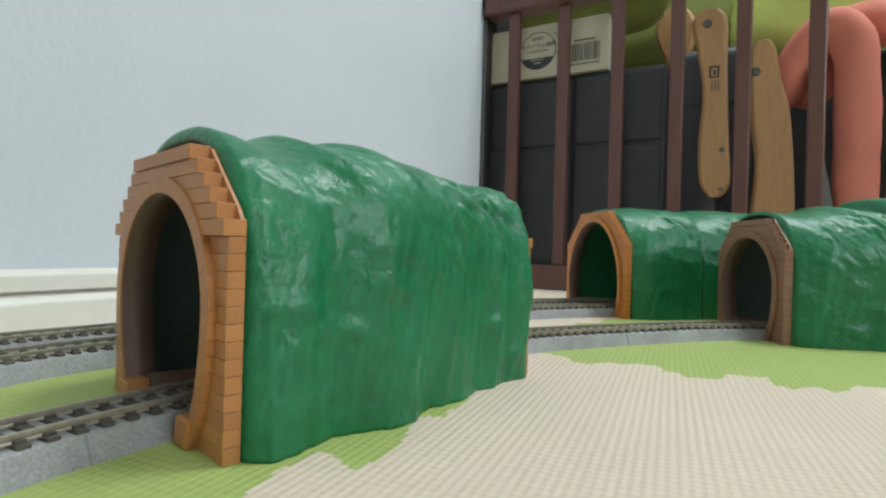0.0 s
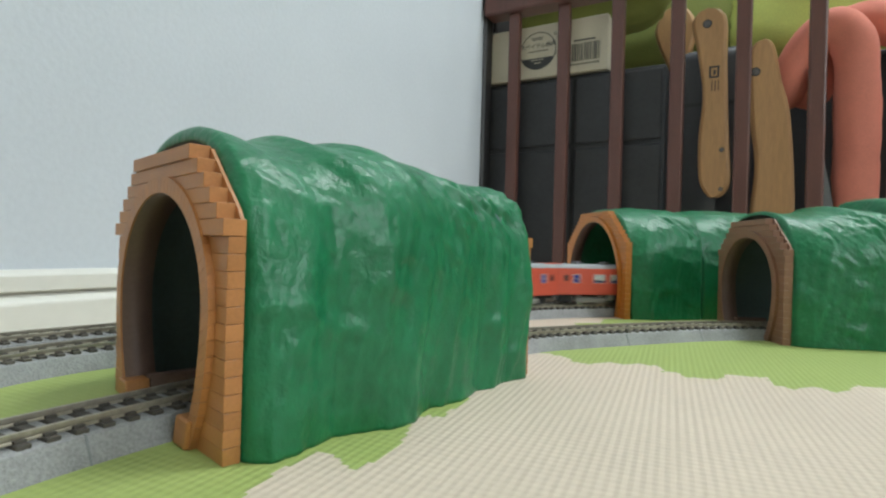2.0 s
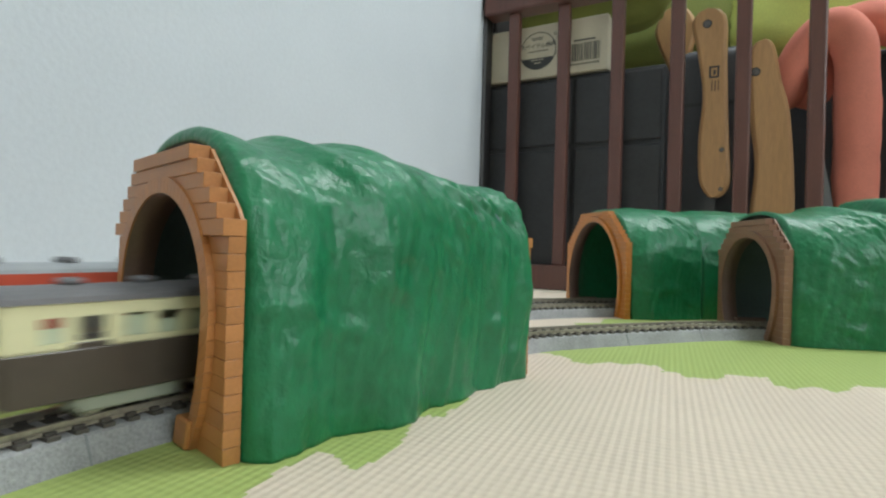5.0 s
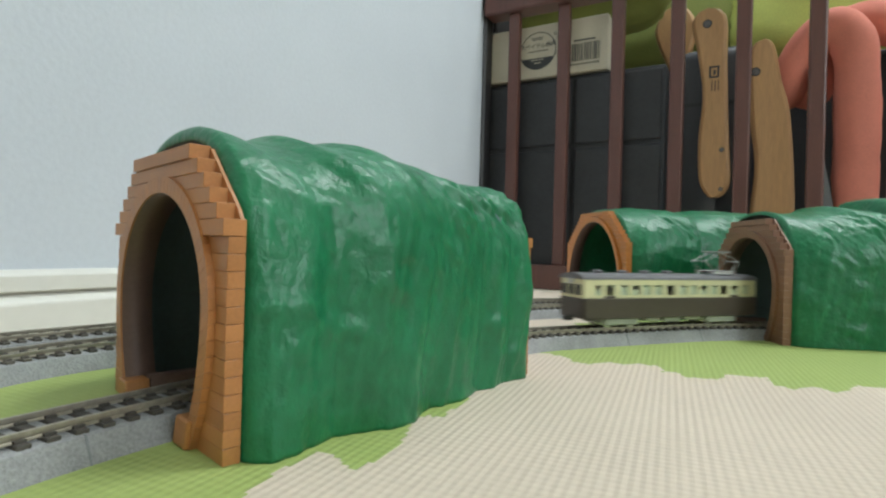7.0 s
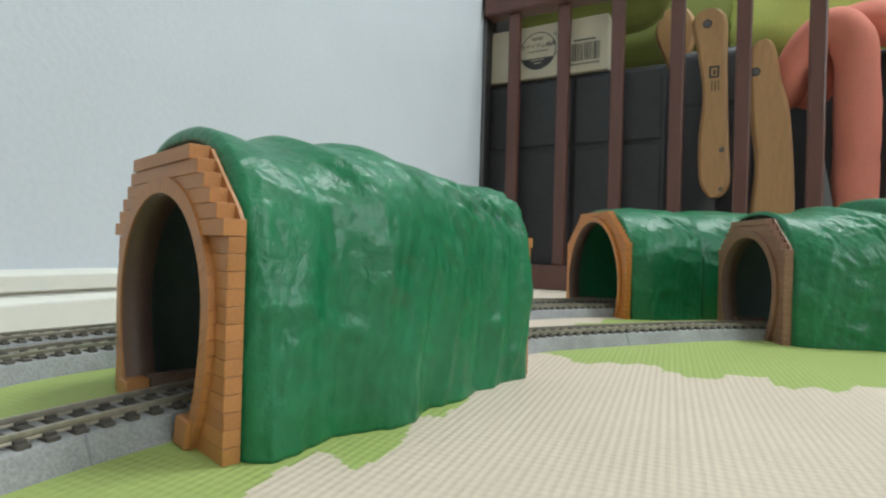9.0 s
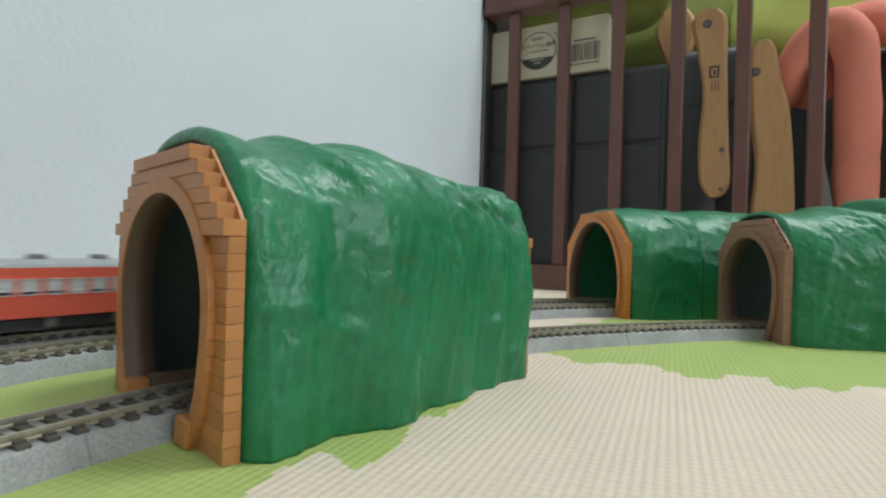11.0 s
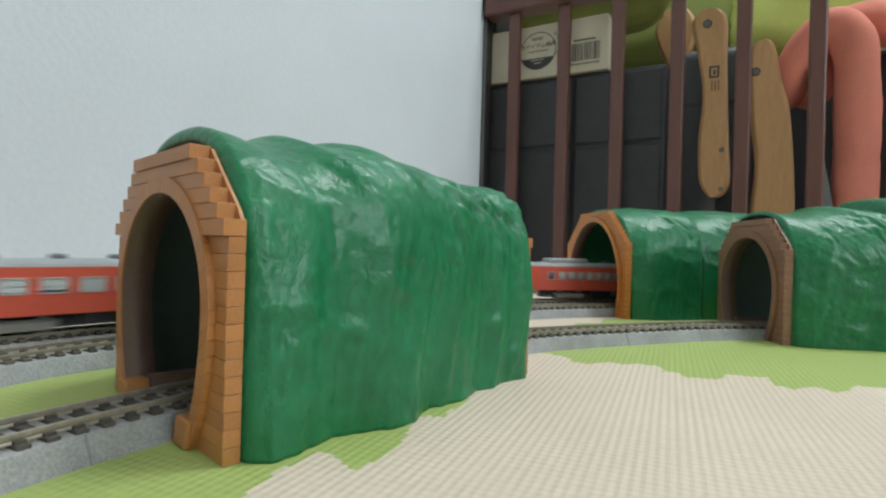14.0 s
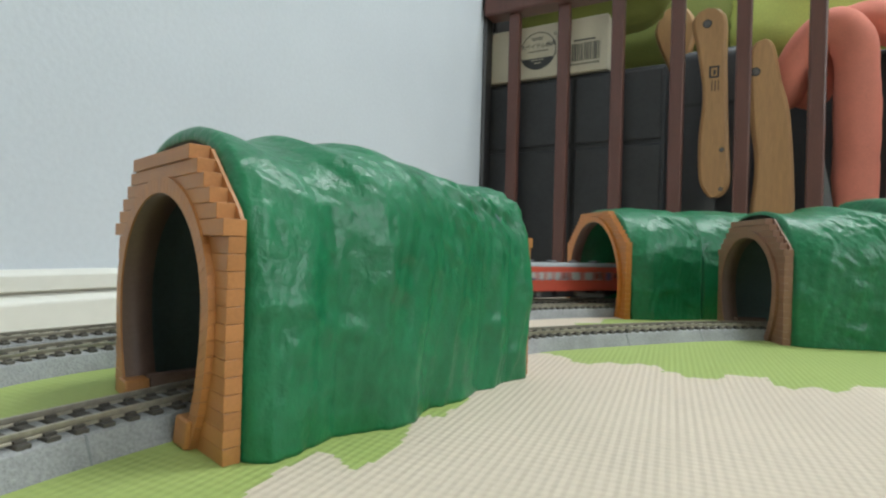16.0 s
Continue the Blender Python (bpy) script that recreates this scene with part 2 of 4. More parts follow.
def build_mat():
    cell = 0.001
    c, s = math.cos(radians(67)), math.sin(radians(67))
    verts, faces, mats, index = [], [], [], {}

    def vert(i, j, k):
        key = (i * k, j * k)
        if key not in index:
            index[key] = len(verts)
            u, v = i * k * cell, j * k * cell
            verts.append((u * c - v * s, u * s + v * c, 0.0))
        return index[key]

    big = 13
    for bi in range(-56, 45):
        for bj in range(-45, 62):
            u, v = (bi + 0.5) * big * cell, (bj + 0.5) * big * cell
            x, y = u * c - v * s, u * s + v * c
            # the mat ends behind the outer track
            rel = ROOM.inverted() @ Vector((x, y, 0))
            if rel.x < MAT_WEST or rel.y > -0.268:
                continue
            if max(abs(x), abs(y - 0.05)) > 0.55:
                continue
            if 0.04 < y < 0.36 and -0.16 < x < 0.26 and y > abs(x) * 0.9 - 0.03:
                for i in range(bi * big, bi * big + big):
                    for j in range(bj * big, bj * big + big):
                        uu, vv = (i + 0.5) * cell, (j + 0.5) * cell
                        px, py = uu * c - vv * s, uu * s + vv * c
                        jig = noise.noise((px * 190, py * 190, 0)) * 0.0009 + noise.noise((uu * 200, vv * 700, 3)) * 0.0020 * min(1, max(0.15, (py - 0.1) / 0.08))
                        g = any(inside(px + jig, py + jig * 0.6, p) for p in GREENS)
                        faces.append((vert(i, j, 1), vert(i + 1, j, 1), vert(i + 1, j + 1, 1), vert(i, j + 1, 1)))
                        mats.append(int(g))
            else:
                g = any(inside(x, y, p) for p in GREENS)
                faces.append((vert(bi, bj, big), vert(bi + 1, bj, big), vert(bi + 1, bj + 1, big), vert(bi, bj + 1, big)))
                mats.append(int(g))
    me = bpy.data.meshes.new("play_mat")
    # thickness: an underside and a rim
    me.from_pydata(verts, [], faces)
    me.materials.append(FOAM_BEIGE), me.materials.append(FOAM_GREEN)
    me.polygons.foreach_set("material_index", mats)
    bm = bmesh.new()
    bm.from_mesh(me)
    rim = [e for e in bm.edges if e.is_boundary]
    r = bmesh.ops.extrude_edge_only(bm, edges=rim)
    for v in [g for g in r["geom"] if isinstance(g, bmesh.types.BMVert)]:
        v.co.z = FLOOR_Z
    bm.to_mesh(me)
    bm.free()
    return tagged(new("play_mat", me), "beige foam play mat with printed green grass patches and tiny dots", "play mat")


build_mat()


# ---- railway lines ----
def loop(points, step=0.002):
    """A closed smooth line through the points, even steps: arrays of places, left normals, headings."""
    p = [Vector(q) for q in points]
    k = len(p)
    dense = []
    for i in range(k):
        a, b, c, d = p[i - 1], p[i], p[(i + 1) % k], p[(i + 2) % k]
        for j in range(60):
            t = j / 60
            dense.append(0.5 * (2 * b + (c - a) * t + (2 * a - 5 * b + 4 * c - d) * t * t + (3 * b - a - 3 * c + d) * t ** 3))
    xy = np.array([tuple(v) for v in dense])
    for _ in range(60):
        xy = 0.5 * xy + 0.25 * (np.roll(xy, 1, 0) + np.roll(xy, -1, 0))
    seg = np.linalg.norm(np.roll(xy, -1, 0) - xy, axis=1)
    s = np.concatenate([[0], np.cumsum(seg)])
    closed = np.vstack([xy, xy[:1]])
    n = int(s[-1] / step)
    at = np.linspace(0, s[-1], n, endpoint=False)
    pts = np.stack([np.interp(at, s, closed[:, 0]), np.interp(at, s, closed[:, 1])], 1)
    return Line(pts, s[-1])


class Line:
    def __init__(self, pts, length):
        self.pts, self.length, self.n = pts, length, len(pts)
        d = np.roll(pts, -1, 0) - np.roll(pts, 1, 0)
        d /= np.linalg.norm(d, axis=1)[:, None]
        self.left = np.stack([-d[:, 1], d[:, 0]], 1)

    def at(self, s):
        f = (s / self.length * self.n) % self.n
        i = int(f)
        t = f - i
        j = (i + 1) % self.n
        return Vector((*(self.pts[i % self.n] * (1 - t) + self.pts[j] * t), 0)), Vector((*(self.left[i % self.n] * (1 - t) + self.left[j] * t), 0)).normalized()

    def near(self, x, y):
        return int(np.argmin((self.pts[:, 0] - x) ** 2 + (self.pts[:, 1] - y) ** 2)) / self.n * self.length

    def offset(self, d):
        q = self.pts + self.left * d
        seg = np.linalg.norm(np.roll(q, -1, 0) - q, axis=1)
        s = np.concatenate([[0], np.cumsum(seg)])
        closed = np.vstack([q, q[:1]])
        n = int(s[-1] / 0.002)
        at = np.linspace(0, s[-1], n, endpoint=False)
        return Line(np.stack([np.interp(at, s, closed[:, 0]), np.interp(at, s, closed[:, 1])], 1), s[-1])


RAIL_TOP = 0.0072
# front edges of the roadbeds, clockwise as seen from above
INNER_EDGE = [(-0.0649, 0.0799), (-0.0594, 0.0906), (-0.0510, 0.1044), (-0.030, 0.1365), (-0.002, 0.1715), (0.0356, 0.2035), (0.0494, 0.2124), (0.076, 0.2251),
              (0.1053, 0.238), (0.1213, 0.2445), (0.1451, 0.2504), (0.185, 0.2515), (0.245, 0.238), (0.295, 0.20), (0.325, 0.14), (0.33, 0.06), (0.31, -0.03),
              (0.26, -0.11), (0.18, -0.16), (0.09, -0.18), (0.0, -0.165), (-0.06, -0.115), (-0.088, -0.045), (-0.088, 0.02), (-0.076, 0.056)]
MIDDLE_EDGE = [(-0.112, 0.137), (-0.1067, 0.1497), (-0.0982, 0.1625), (-0.074, 0.193), (-0.042, 0.230), (0.0, 0.2685), (0.0528, 0.3045), (0.0767, 0.3175), (0.1037, 0.3288), (0.145, 0.341),
               (0.20, 0.349), (0.27, 0.343), (0.34, 0.31), (0.395, 0.25), (0.42, 0.16), (0.42, 0.05), (0.39, -0.07), (0.32, -0.18), (0.21, -0.25), (0.09, -0.275),
               (-0.02, -0.25), (-0.10, -0.18), (-0.135, -0.09), (-0.141, 0.0), (-0.132, 0.075)]
INNER = loop(INNER_EDGE).offset(0.010)
MIDDLE = loop(MIDDLE_EDGE).offset(0.010)
OUTER = MIDDLE.offset(0.031)


def railway(line, label, pieces_from):
    t = thing("railway_track", label, "model railway", group="railway loops")
    path = list(zip(line.pts, line.left))
    bed = bmesh.new()
    sweep(bed, path, [(-0.010, 0.0), (-0.0078, 0.0046), (-0.0070, 0.0050), (0.0070, 0.0050), (0.0078, 0.0046), (0.010, 0.0)])
    part("roadbed", bed, BALLAST, t, "grey moulded ballast roadbed")
    for side in (-1, 1):
        r = bmesh.new()
        c = side * 0.0048
        sweep(r, path, [(c - 0.0006, 0.0056), (c - 0.0006, 0.0059), (c - 0.00025, 0.0061), (c - 0.0004, 0.0066), (c - 0.0004, RAIL_TOP),
                        (c + 0.0004, RAIL_TOP), (c + 0.0004, 0.0066), (c + 0.00025, 0.0061), (c + 0.0006, 0.0059), (c + 0.0006, 0.0056)])
        part("rail", r, RAIL, t)
    bm = boxed(-0.0011, 0.0011, -0.0072, 0.0072, 0.0046, 0.0057, 0.00015)
    for side in (-1, 1):
        for e in (-1, 1):
            box(bm, -0.0009, 0.0009, side * 0.0048 + e * 0.0009 - 0.0004, side * 0.0048 + e * 0.0009 + 0.0004, 0.0057, 0.0062)
    me = mesh_of("sleeper", bm, SLEEPER)
    n = int(line.length / 0.0046)
    start = int(line.near(*pieces_from) / line.length * n)
    rest = bmesh.new()
    for i in range(n):
        p, l = line.at((start + i) * line.length / n)
        m = Matrix.Translation(p) @ Matrix.Rotation(math.atan2(l.y, l.x) - math.pi / 2, 4, "Z")
        if i < 240:
            again("sleeper", me, t, m)
        else:
            k = len(rest.verts)
            rest.from_mesh(me)
            rest.verts.ensure_lookup_table()
            for v in rest.verts[k:]:
                v.co = m @ v.co
    tagged(part("far_sleepers", rest, SLEEPER, t), kind="stuff")
    # joints between the track sections
    for f in range(0, 14):
        p, l = line.at(line.near(*pieces_from) + 0.082 + f * 0.124)
        m = Matrix.Translation(p) @ Matrix.Rotation(math.atan2(l.y, l.x) - math.pi / 2, 4, "Z")
        bm = bmesh.new()
        for x0, x1 in ((-0.00018, 0.00018),):
            prism(bm, [(-0.0101, 0.0), (-0.0079, 0.0047), (-0.0071, 0.0051), (0.0071, 0.0051), (0.0079, 0.0047), (0.0101, 0.0)], x0, x1)
        bm.transform(Matrix.Rotation(radians(90), 4, "Z"))
        part("joint", bm, JOINT, t, m=m)
    return t


railway(INNER, "grey-ballasted narrow railway track through the green tunnels", (-0.088, 0.02))
railway(MIDDLE, "grey-ballasted railway track beside the outer one", (-0.141, 0.03))
railway(OUTER, "grey-ballasted outermost railway track near the wall", (-0.17, 0.05))


# ---- tunnels ----
class Portal:
    """Sizes of a stone portal: width, height of the upright sides, full height, width of the top, arch height, half the opening.
    The opening is widest at the height wide; below it the sides draw in by the longer half axis low."""
    def __init__(self, W, h, H, Wt, arch_top, half, wide, low, T=0.0036, steps=5, ring=0.0034, inset=0.0, proud=0.0009, toe=0.0022):
        self.W, self.h, self.H, self.Wt, self.T, self.steps = W, h, H, Wt, T, steps
        self.zc, self.a, self.b, self.low, self.ring, self.inset, self.proud, self.toe = wide, half, arch_top - wide, low, ring, inset, proud, toe

    def arch(self, off, n=40):
        """Horseshoe curve from the right foot over the crown to the left foot, moved outwards by off."""
        foot = math.asin(-self.zc / (self.low + off))
        out = []
        for i in range(n + 1):
            t = foot + (math.pi - 2 * foot) * i / n
            sn = math.sin(t)
            out.append(((self.a + off) * math.cos(t), max(0.0, self.zc + ((self.b if sn > 0 else self.low) + off) * sn)))
        return out

    def half_at(self, z, off):
        q = (z - self.zc) / ((self.b if z > self.zc else self.low) + off)
        return (self.a + off) * math.sqrt(max(0, 1 - q * q))


def build_portal(p, parent, y=0.0, flip=False, aside=0.0, stone=None):
    """Stepped masonry portal: ring of arch stones, courses, a plate behind and a lining."""
    turn = Matrix.Translation((aside, y, 0)) @ (Matrix.Rotation(math.pi, 4, "Z") if flip else Matrix())
    T, ring = p.T, p.ring
    stone = stone or ORANGE
    inner, outer = p.arch(0), p.arch(ring)
    plate = bmesh.new()
    n = 48
    arch = p.arch(0.0006, n)
    rim = []
    for x, z in arch:
        # a ray from the middle to the stepped outline
        dx, dz = x, z - p.zc
        best = 9
        slope = (p.H - p.h) * p.W / 2 + (p.W - p.Wt) / 2 * (p.h - p.zc) - p.inset * 0.045
        for nx, nz, d in ((1, 0, p.W / 2 - p.inset), (-1, 0, p.W / 2 - p.inset), (0, 1, p.H - p.zc - p.inset),
                          (p.H - p.h, (p.W - p.Wt) / 2, slope), (-(p.H - p.h), (p.W - p.Wt) / 2, slope)):
            den = nx * dx + nz * dz
            if den > 1e-9:
                best = min(best, d / den)
        rim.append((dx * best, max(0.0, p.zc + dz * best)))
    rim[0], rim[-1] = (p.W / 2 - p.inset, 0.0), (p.inset - p.W / 2, 0.0)
    f = [[plate.verts.new((x, yy, z)) for x, z in row] for yy in (T * 0.78, T) for row in (arch, rim)]
    for i in range(n):
        plate.faces.new((f[0][i], f[0][i + 1], f[1][i + 1], f[1][i]))
        plate.faces.new((f[2][i], f[3][i], f[3][i + 1], f[2][i + 1]))
        plate.faces.new((f[1][i], f[1][i + 1], f[3][i + 1], f[3][i]))
        plate.faces.new((f[0][i], f[2][i], f[2][i + 1], f[0][i + 1]))
    for i in (0, n):
        plate.faces.new((f[0][i], f[1][i], f[3][i], f[2][i]))
    body = part("portal", plate, stone, parent, "orange-brown moulded stone portal", turn)
    # arch stones
    stones = 60
    a, b = p.arch(0, stones * 4), p.arch(ring, stones * 4)
    for k in range(stones):
        bm = bmesh.new()
        g = 0.09
        pts = []
        for curve, order in ((a, (0, 1, 2, 3, 4)), (b, (4, 3, 2, 1, 0))):
            for q in order:
                f0 = 4 * k + q
                x, z = curve[f0]
                if q == 0 or q == 4:
                    o = curve[f0 + (1 if q == 0 else -1)]
                    x, z = x + (o[0] - x) * g, z + (o[1] - z) * g
                pts.append((x, z))
        prism(bm, pts, -0.0014, T * 0.45)
        part("arch_stone", bm, stone, body)
    inner_ring = bmesh.new()
    c, d = p.arch(0.0004, 48), p.arch(ring - 0.0003, 48)
    f = [[inner_ring.verts.new((x, yy, z)) for x, z in row] for yy in (-0.0011, T * 0.45) for row in (c, d)]
    for i in range(48):
        inner_ring.faces.new((f[0][i], f[0][i + 1], f[1][i + 1], f[1][i]))
        inner_ring.faces.new((f[0][i], f[2][i], f[2][i + 1], f[0][i + 1]))
        inner_ring.faces.new((f[1][i], f[1][i + 1], f[3][i + 1], f[3][i]))
    part("mortar", inner_ring, LINING, body)
    # courses
    rows_low = round(p.h / 0.0030)
    ch = p.h / rows_low
    sh = (p.H - p.h) / p.steps
    top_ring = p.zc + p.b + ring
    levels = [(i * ch, (i + 1) * ch, p.W / 2 + 0.0001, 0.0, T + 0.0001) for i in range(rows_low)]
    levels[-1] = (*levels[-1][:3], p.proud, T + 0.0001)
    back = T * 0.86 if not p.inset else T + 0.0001
    for i in range(p.steps):
        levels.append((p.h + i * sh, p.h + (i + 1) * sh, p.W / 2 - (i + 1) * (p.W - p.Wt) / 2 / p.steps, p.proud, back))
    levels[-1] = (*levels[-1][:3], p.proud + 0.0005, back)
    for i, (z0, z1, xo, proud, y1) in enumerate(levels):
        g = 0.00005
        proud += 0.00008 * (i % 2)
        if z0 >= top_ring - 0.001:
            part("course", soft_prism(bmesh.new(), [(-xo, z0 + g), (xo, z0 + g), (xo, z1 - g), (-xo, z1 - g)], -proud, y1, 0.00009, 1), stone, body)
            continue
        for s in (-1, 1):
            x0, x1 = p.half_at(z0 + g, ring - 0.0004), p.half_at(min(z1 - g, top_ring), ring - 0.0004)
            pts = [(s * x0, z0 + g), (s * xo, z0 + g), (s * xo, z1 - g), (s * x1, z1 - g)]
            part("course", soft_prism(bmesh.new(), pts, -proud, y1, 0.00009, 1), stone, body)
    lining = bmesh.new()
    a, b = p.arch(-0.0002, 40), p.arch(0.0012, 40)
    f = [[lining.verts.new((x, yy, z)) for x, z in row] for yy in (-0.0010, T + 0.0026) for row in (a, b)]
    for i in range(40):
        lining.faces.new((f[0][i], f[2][i], f[2][i + 1], f[0][i + 1]))
        lining.faces.new((f[1][i], f[1][i + 1], f[3][i + 1], f[3][i]))
        lining.faces.new((f[2][i], f[3][i], f[3][i + 1], f[2][i + 1]))
        lining.faces.new((f[0][i], f[0][i + 1], f[1][i + 1], f[1][i]))
    part("lining", lining, LINING, parent, m=turn, smooth=True)
    for s in (-1, 1):
        x = p.half_at(0.0, 0)
        if p.toe:
            bm = soft_prism(bmesh.new(), [(s * (x - 0.0022), 0.0), (s * (x + 0.004), 0.0), (s * (x + 0.0055), 0.0058), (s * (x - 0.0008), 0.0058)], -p.toe, T, 0.0005)
            part("footing", bm, stone, parent, m=turn)
        # sill that runs back along the tunnel wall
        part("sill", soft_prism(bmesh.new(), [(s * (x - 0.0014), 0.0), (s * (x + 0.003), 0.0), (s * (x + 0.003), 0.0062), (s * (x - 0.0004), 0.0062)], T + 0.0002, T + 0.016, 0.0004), LINING, parent, m=turn)
    return body


def hill_grid(length, body, foot, crest, seed, nu, nv, crag, lean, flute, wall=0.0022):
    """Points of a hollow moulded hillside, outer and inner shell: lobes over the crest that run down as slanting spurs,
    a band of crags on the shoulder, flutes below. body, foot and crest are (distance, size) tables."""
    turn = np.linspace(0, math.pi, 401)
    cs, sn = np.cos(turn), np.maximum(0.0, np.sin(turn))
    across = -np.sign(cs) * np.abs(cs) ** 0.8
    bx, bz = np.array(body).T
    fx, fz = np.array(foot).T
    cx, cz = np.array(crest).T
    plain = float(np.mean(cz))

    def lobe(w):
        # rounded lobes instead of straight pieces between the heights
        return (np.interp(w - 0.0016, cx, cz) + 2 * np.interp(w, cx, cz) + np.interp(w + 0.0016, cx, cz)) / 4 - plain

    outer, inner = [], []
    for i in range(nu + 1):
        w = length * i / nu
        a = float(np.interp(w, bx, bz))
        spread = float(np.interp(w, fx, fz)) - a
        # rounder next to the portal, boxier further in
        sec = np.stack([across * a, plain * sn ** (0.32 + 0.15 * max(0.0, 1 - w / 0.028))], 1)
        seg = np.concatenate([[0], np.cumsum(np.linalg.norm(np.diff(sec, axis=0), axis=1))])
        at = np.linspace(0, seg[-1], nv + 1)
        xs, zs = np.interp(at, seg, sec[:, 0]), np.interp(at, seg, sec[:, 1])
        tx, tz = np.gradient(xs), np.gradient(zs)
        tl = np.hypot(tx, tz)
        nx, nz = -tz / tl, tx / tl
        row, row_in = [], []
        for j in range(nv + 1):
            s = abs(at[j] - seg[-1] / 2)
            h = zs[j] / plain
            sgn = 1.0 if xs[j] > 0 else -1.0
            k = seed + (0 if sgn > 0 else 40)
            up = max(0.0, 1 - (s / 0.046) ** 2) if s < 0.046 else 0.0
            d = float(lobe(w - lean * max(0.0, s - 0.012))) * up
            p, q = w * 0.80 - s * 0.60, w * 0.60 + s * 0.80
            band = math.exp(-((s - 0.038) / 0.014) ** 2) * min(1.5, max(0.15, (w - 0.008) / 0.03))
            patch = 0.45 + 0.9 * max(-0.4, noise.noise((w * 55 + k, s * 50, 1.3)))
            c1 = 0.5 - 1.9 * abs(noise.noise((p * 150 + k, q * 55, k)))
            c2 = 0.4 - 1.5 * abs(noise.noise((p * 330 - k, q * 120, 2.0 + k)))
            c3 = noise.noise((p * 620, q * 260 + k, 4.0))
            d += crag * band * patch * (c1 + 0.55 * c2 + 0.3 * c3)
            d += 0.0016 * noise.noise((w * 42 + k, s * 30, k)) * min(1.0, s / 0.02)
            side = min(1.0, max(0.0, (s - 0.036) / 0.02))
            d += flute * side * (0.0012 * noise.noise((w * 120 + s * 24 + k, s * 15, 7.0)) + 0.0008 * noise.noise((w * 300 + s * 70, s * 40 + k, 9.0)))
            d += side * 0.0012 * max(0.0, noise.noise((w * 90 - s * 60 + k, s * 130, 5.0)))
            d -= 0.0020 * max(0.0, 1 - w / 0.0018) ** 2 + 0.0008 * max(0.0, 1 - (length - w) / 0.002) ** 2
            out = sgn * spread * max(0.0, 1 - h) ** 0.8 * (1.0 if sgn > 0 else 0.4)
            z = zs[j] + nz[j] * d
            row.append((xs[j] + nx[j] * d + out, w, 0.0 if j in (0, nv) else max(0.0, z)))
            row_in.append((xs[j] - nx[j] * wall + out, w, max(0.0, 0.0 if j in (0, nv) else zs[j] - nz[j] * wall + min(0.0, float(lobe(w))) * up)))
        outer.append(row)
        inner.append(row_in)
    return outer, inner


def build_hill(name, parent, length, body, foot, crest, seed, y0=0.0036, nu=200, nv=220, bend=0.0, inside=None, crag=0.0034, lean=0.4, flute=1.0):
    bm = bmesh.new()
    rows = []
    for shell in hill_grid(length, body, foot, crest, seed, nu, nv, crag, lean, flute):
        for r in shell:
            rows.append([bm.verts.new((x + bend * (w / length) ** 2, y0 + w, z)) for x, w, z in r])
    k = nu + 1
    for i in range(nu):
        for j in range(nv):
            bm.faces.new((rows[i][j], rows[i][j + 1], rows[i + 1][j + 1], rows[i + 1][j]))
            bm.faces.new((rows[k + i][j], rows[k + i + 1][j], rows[k + i + 1][j + 1], rows[k + i][j + 1])).material_index = 1
        for j in (0, nv):
            bm.faces.new((rows[i][j], rows[i + 1][j], rows[k + i + 1][j], rows[k + i][j]))
    for i in (0, nu):
        for j in range(nv):
            bm.faces.new((rows[i][j], rows[k + i][j], rows[k + i][j + 1], rows[i][j + 1]))
    return part(name, bm, [GREEN_PLASTIC, inside or SHADED_GREEN], parent, smooth=True)


NEAR_PORTAL = Portal(0.0648, 0.0429, 0.0575, 0.0345, 0.0489, 0.0247, 0.0257, 0.0352, T=0.0031)
SINGLE = Portal(0.0669, 0.0429, 0.0575, 0.0357, 0.0489, 0.0262, 0.0240, 0.0352, proud=0.0004, toe=0.0)
DOUBLE = Portal(0.0885, 0.0460, 0.0661, 0.0420, 0.0600, 0.0370, 0.0180, 0.0420, steps=8, ring=0.0030, inset=0.0022, proud=0.0002, toe=0.0)

near_tunnel = thing("tunnel", "glossy green moulded hill tunnel with orange stone portals", "toy tunnel", pose(-0.0617, 0.1167, 0, 0, 0, -44.62), "tunnels")
build_portal(NEAR_PORTAL, near_tunnel, aside=0.0024, stone=DULL_ORANGE)
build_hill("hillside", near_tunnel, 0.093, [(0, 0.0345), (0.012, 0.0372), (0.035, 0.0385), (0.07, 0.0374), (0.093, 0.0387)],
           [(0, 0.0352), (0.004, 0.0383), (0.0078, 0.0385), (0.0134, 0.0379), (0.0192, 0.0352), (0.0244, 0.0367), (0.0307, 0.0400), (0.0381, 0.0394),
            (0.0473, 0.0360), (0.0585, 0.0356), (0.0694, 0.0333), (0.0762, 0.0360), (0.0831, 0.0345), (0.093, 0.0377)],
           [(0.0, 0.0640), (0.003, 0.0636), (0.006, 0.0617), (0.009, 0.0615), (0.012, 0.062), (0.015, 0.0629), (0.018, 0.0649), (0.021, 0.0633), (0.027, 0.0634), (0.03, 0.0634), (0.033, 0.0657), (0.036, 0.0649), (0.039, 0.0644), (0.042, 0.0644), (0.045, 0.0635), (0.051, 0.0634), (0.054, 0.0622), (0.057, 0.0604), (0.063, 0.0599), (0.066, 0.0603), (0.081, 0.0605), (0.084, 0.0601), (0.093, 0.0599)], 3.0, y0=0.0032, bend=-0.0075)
build_portal(NEAR_PORTAL, near_tunnel, 0.1002, True, -0.0058, stone=DULL_ORANGE)

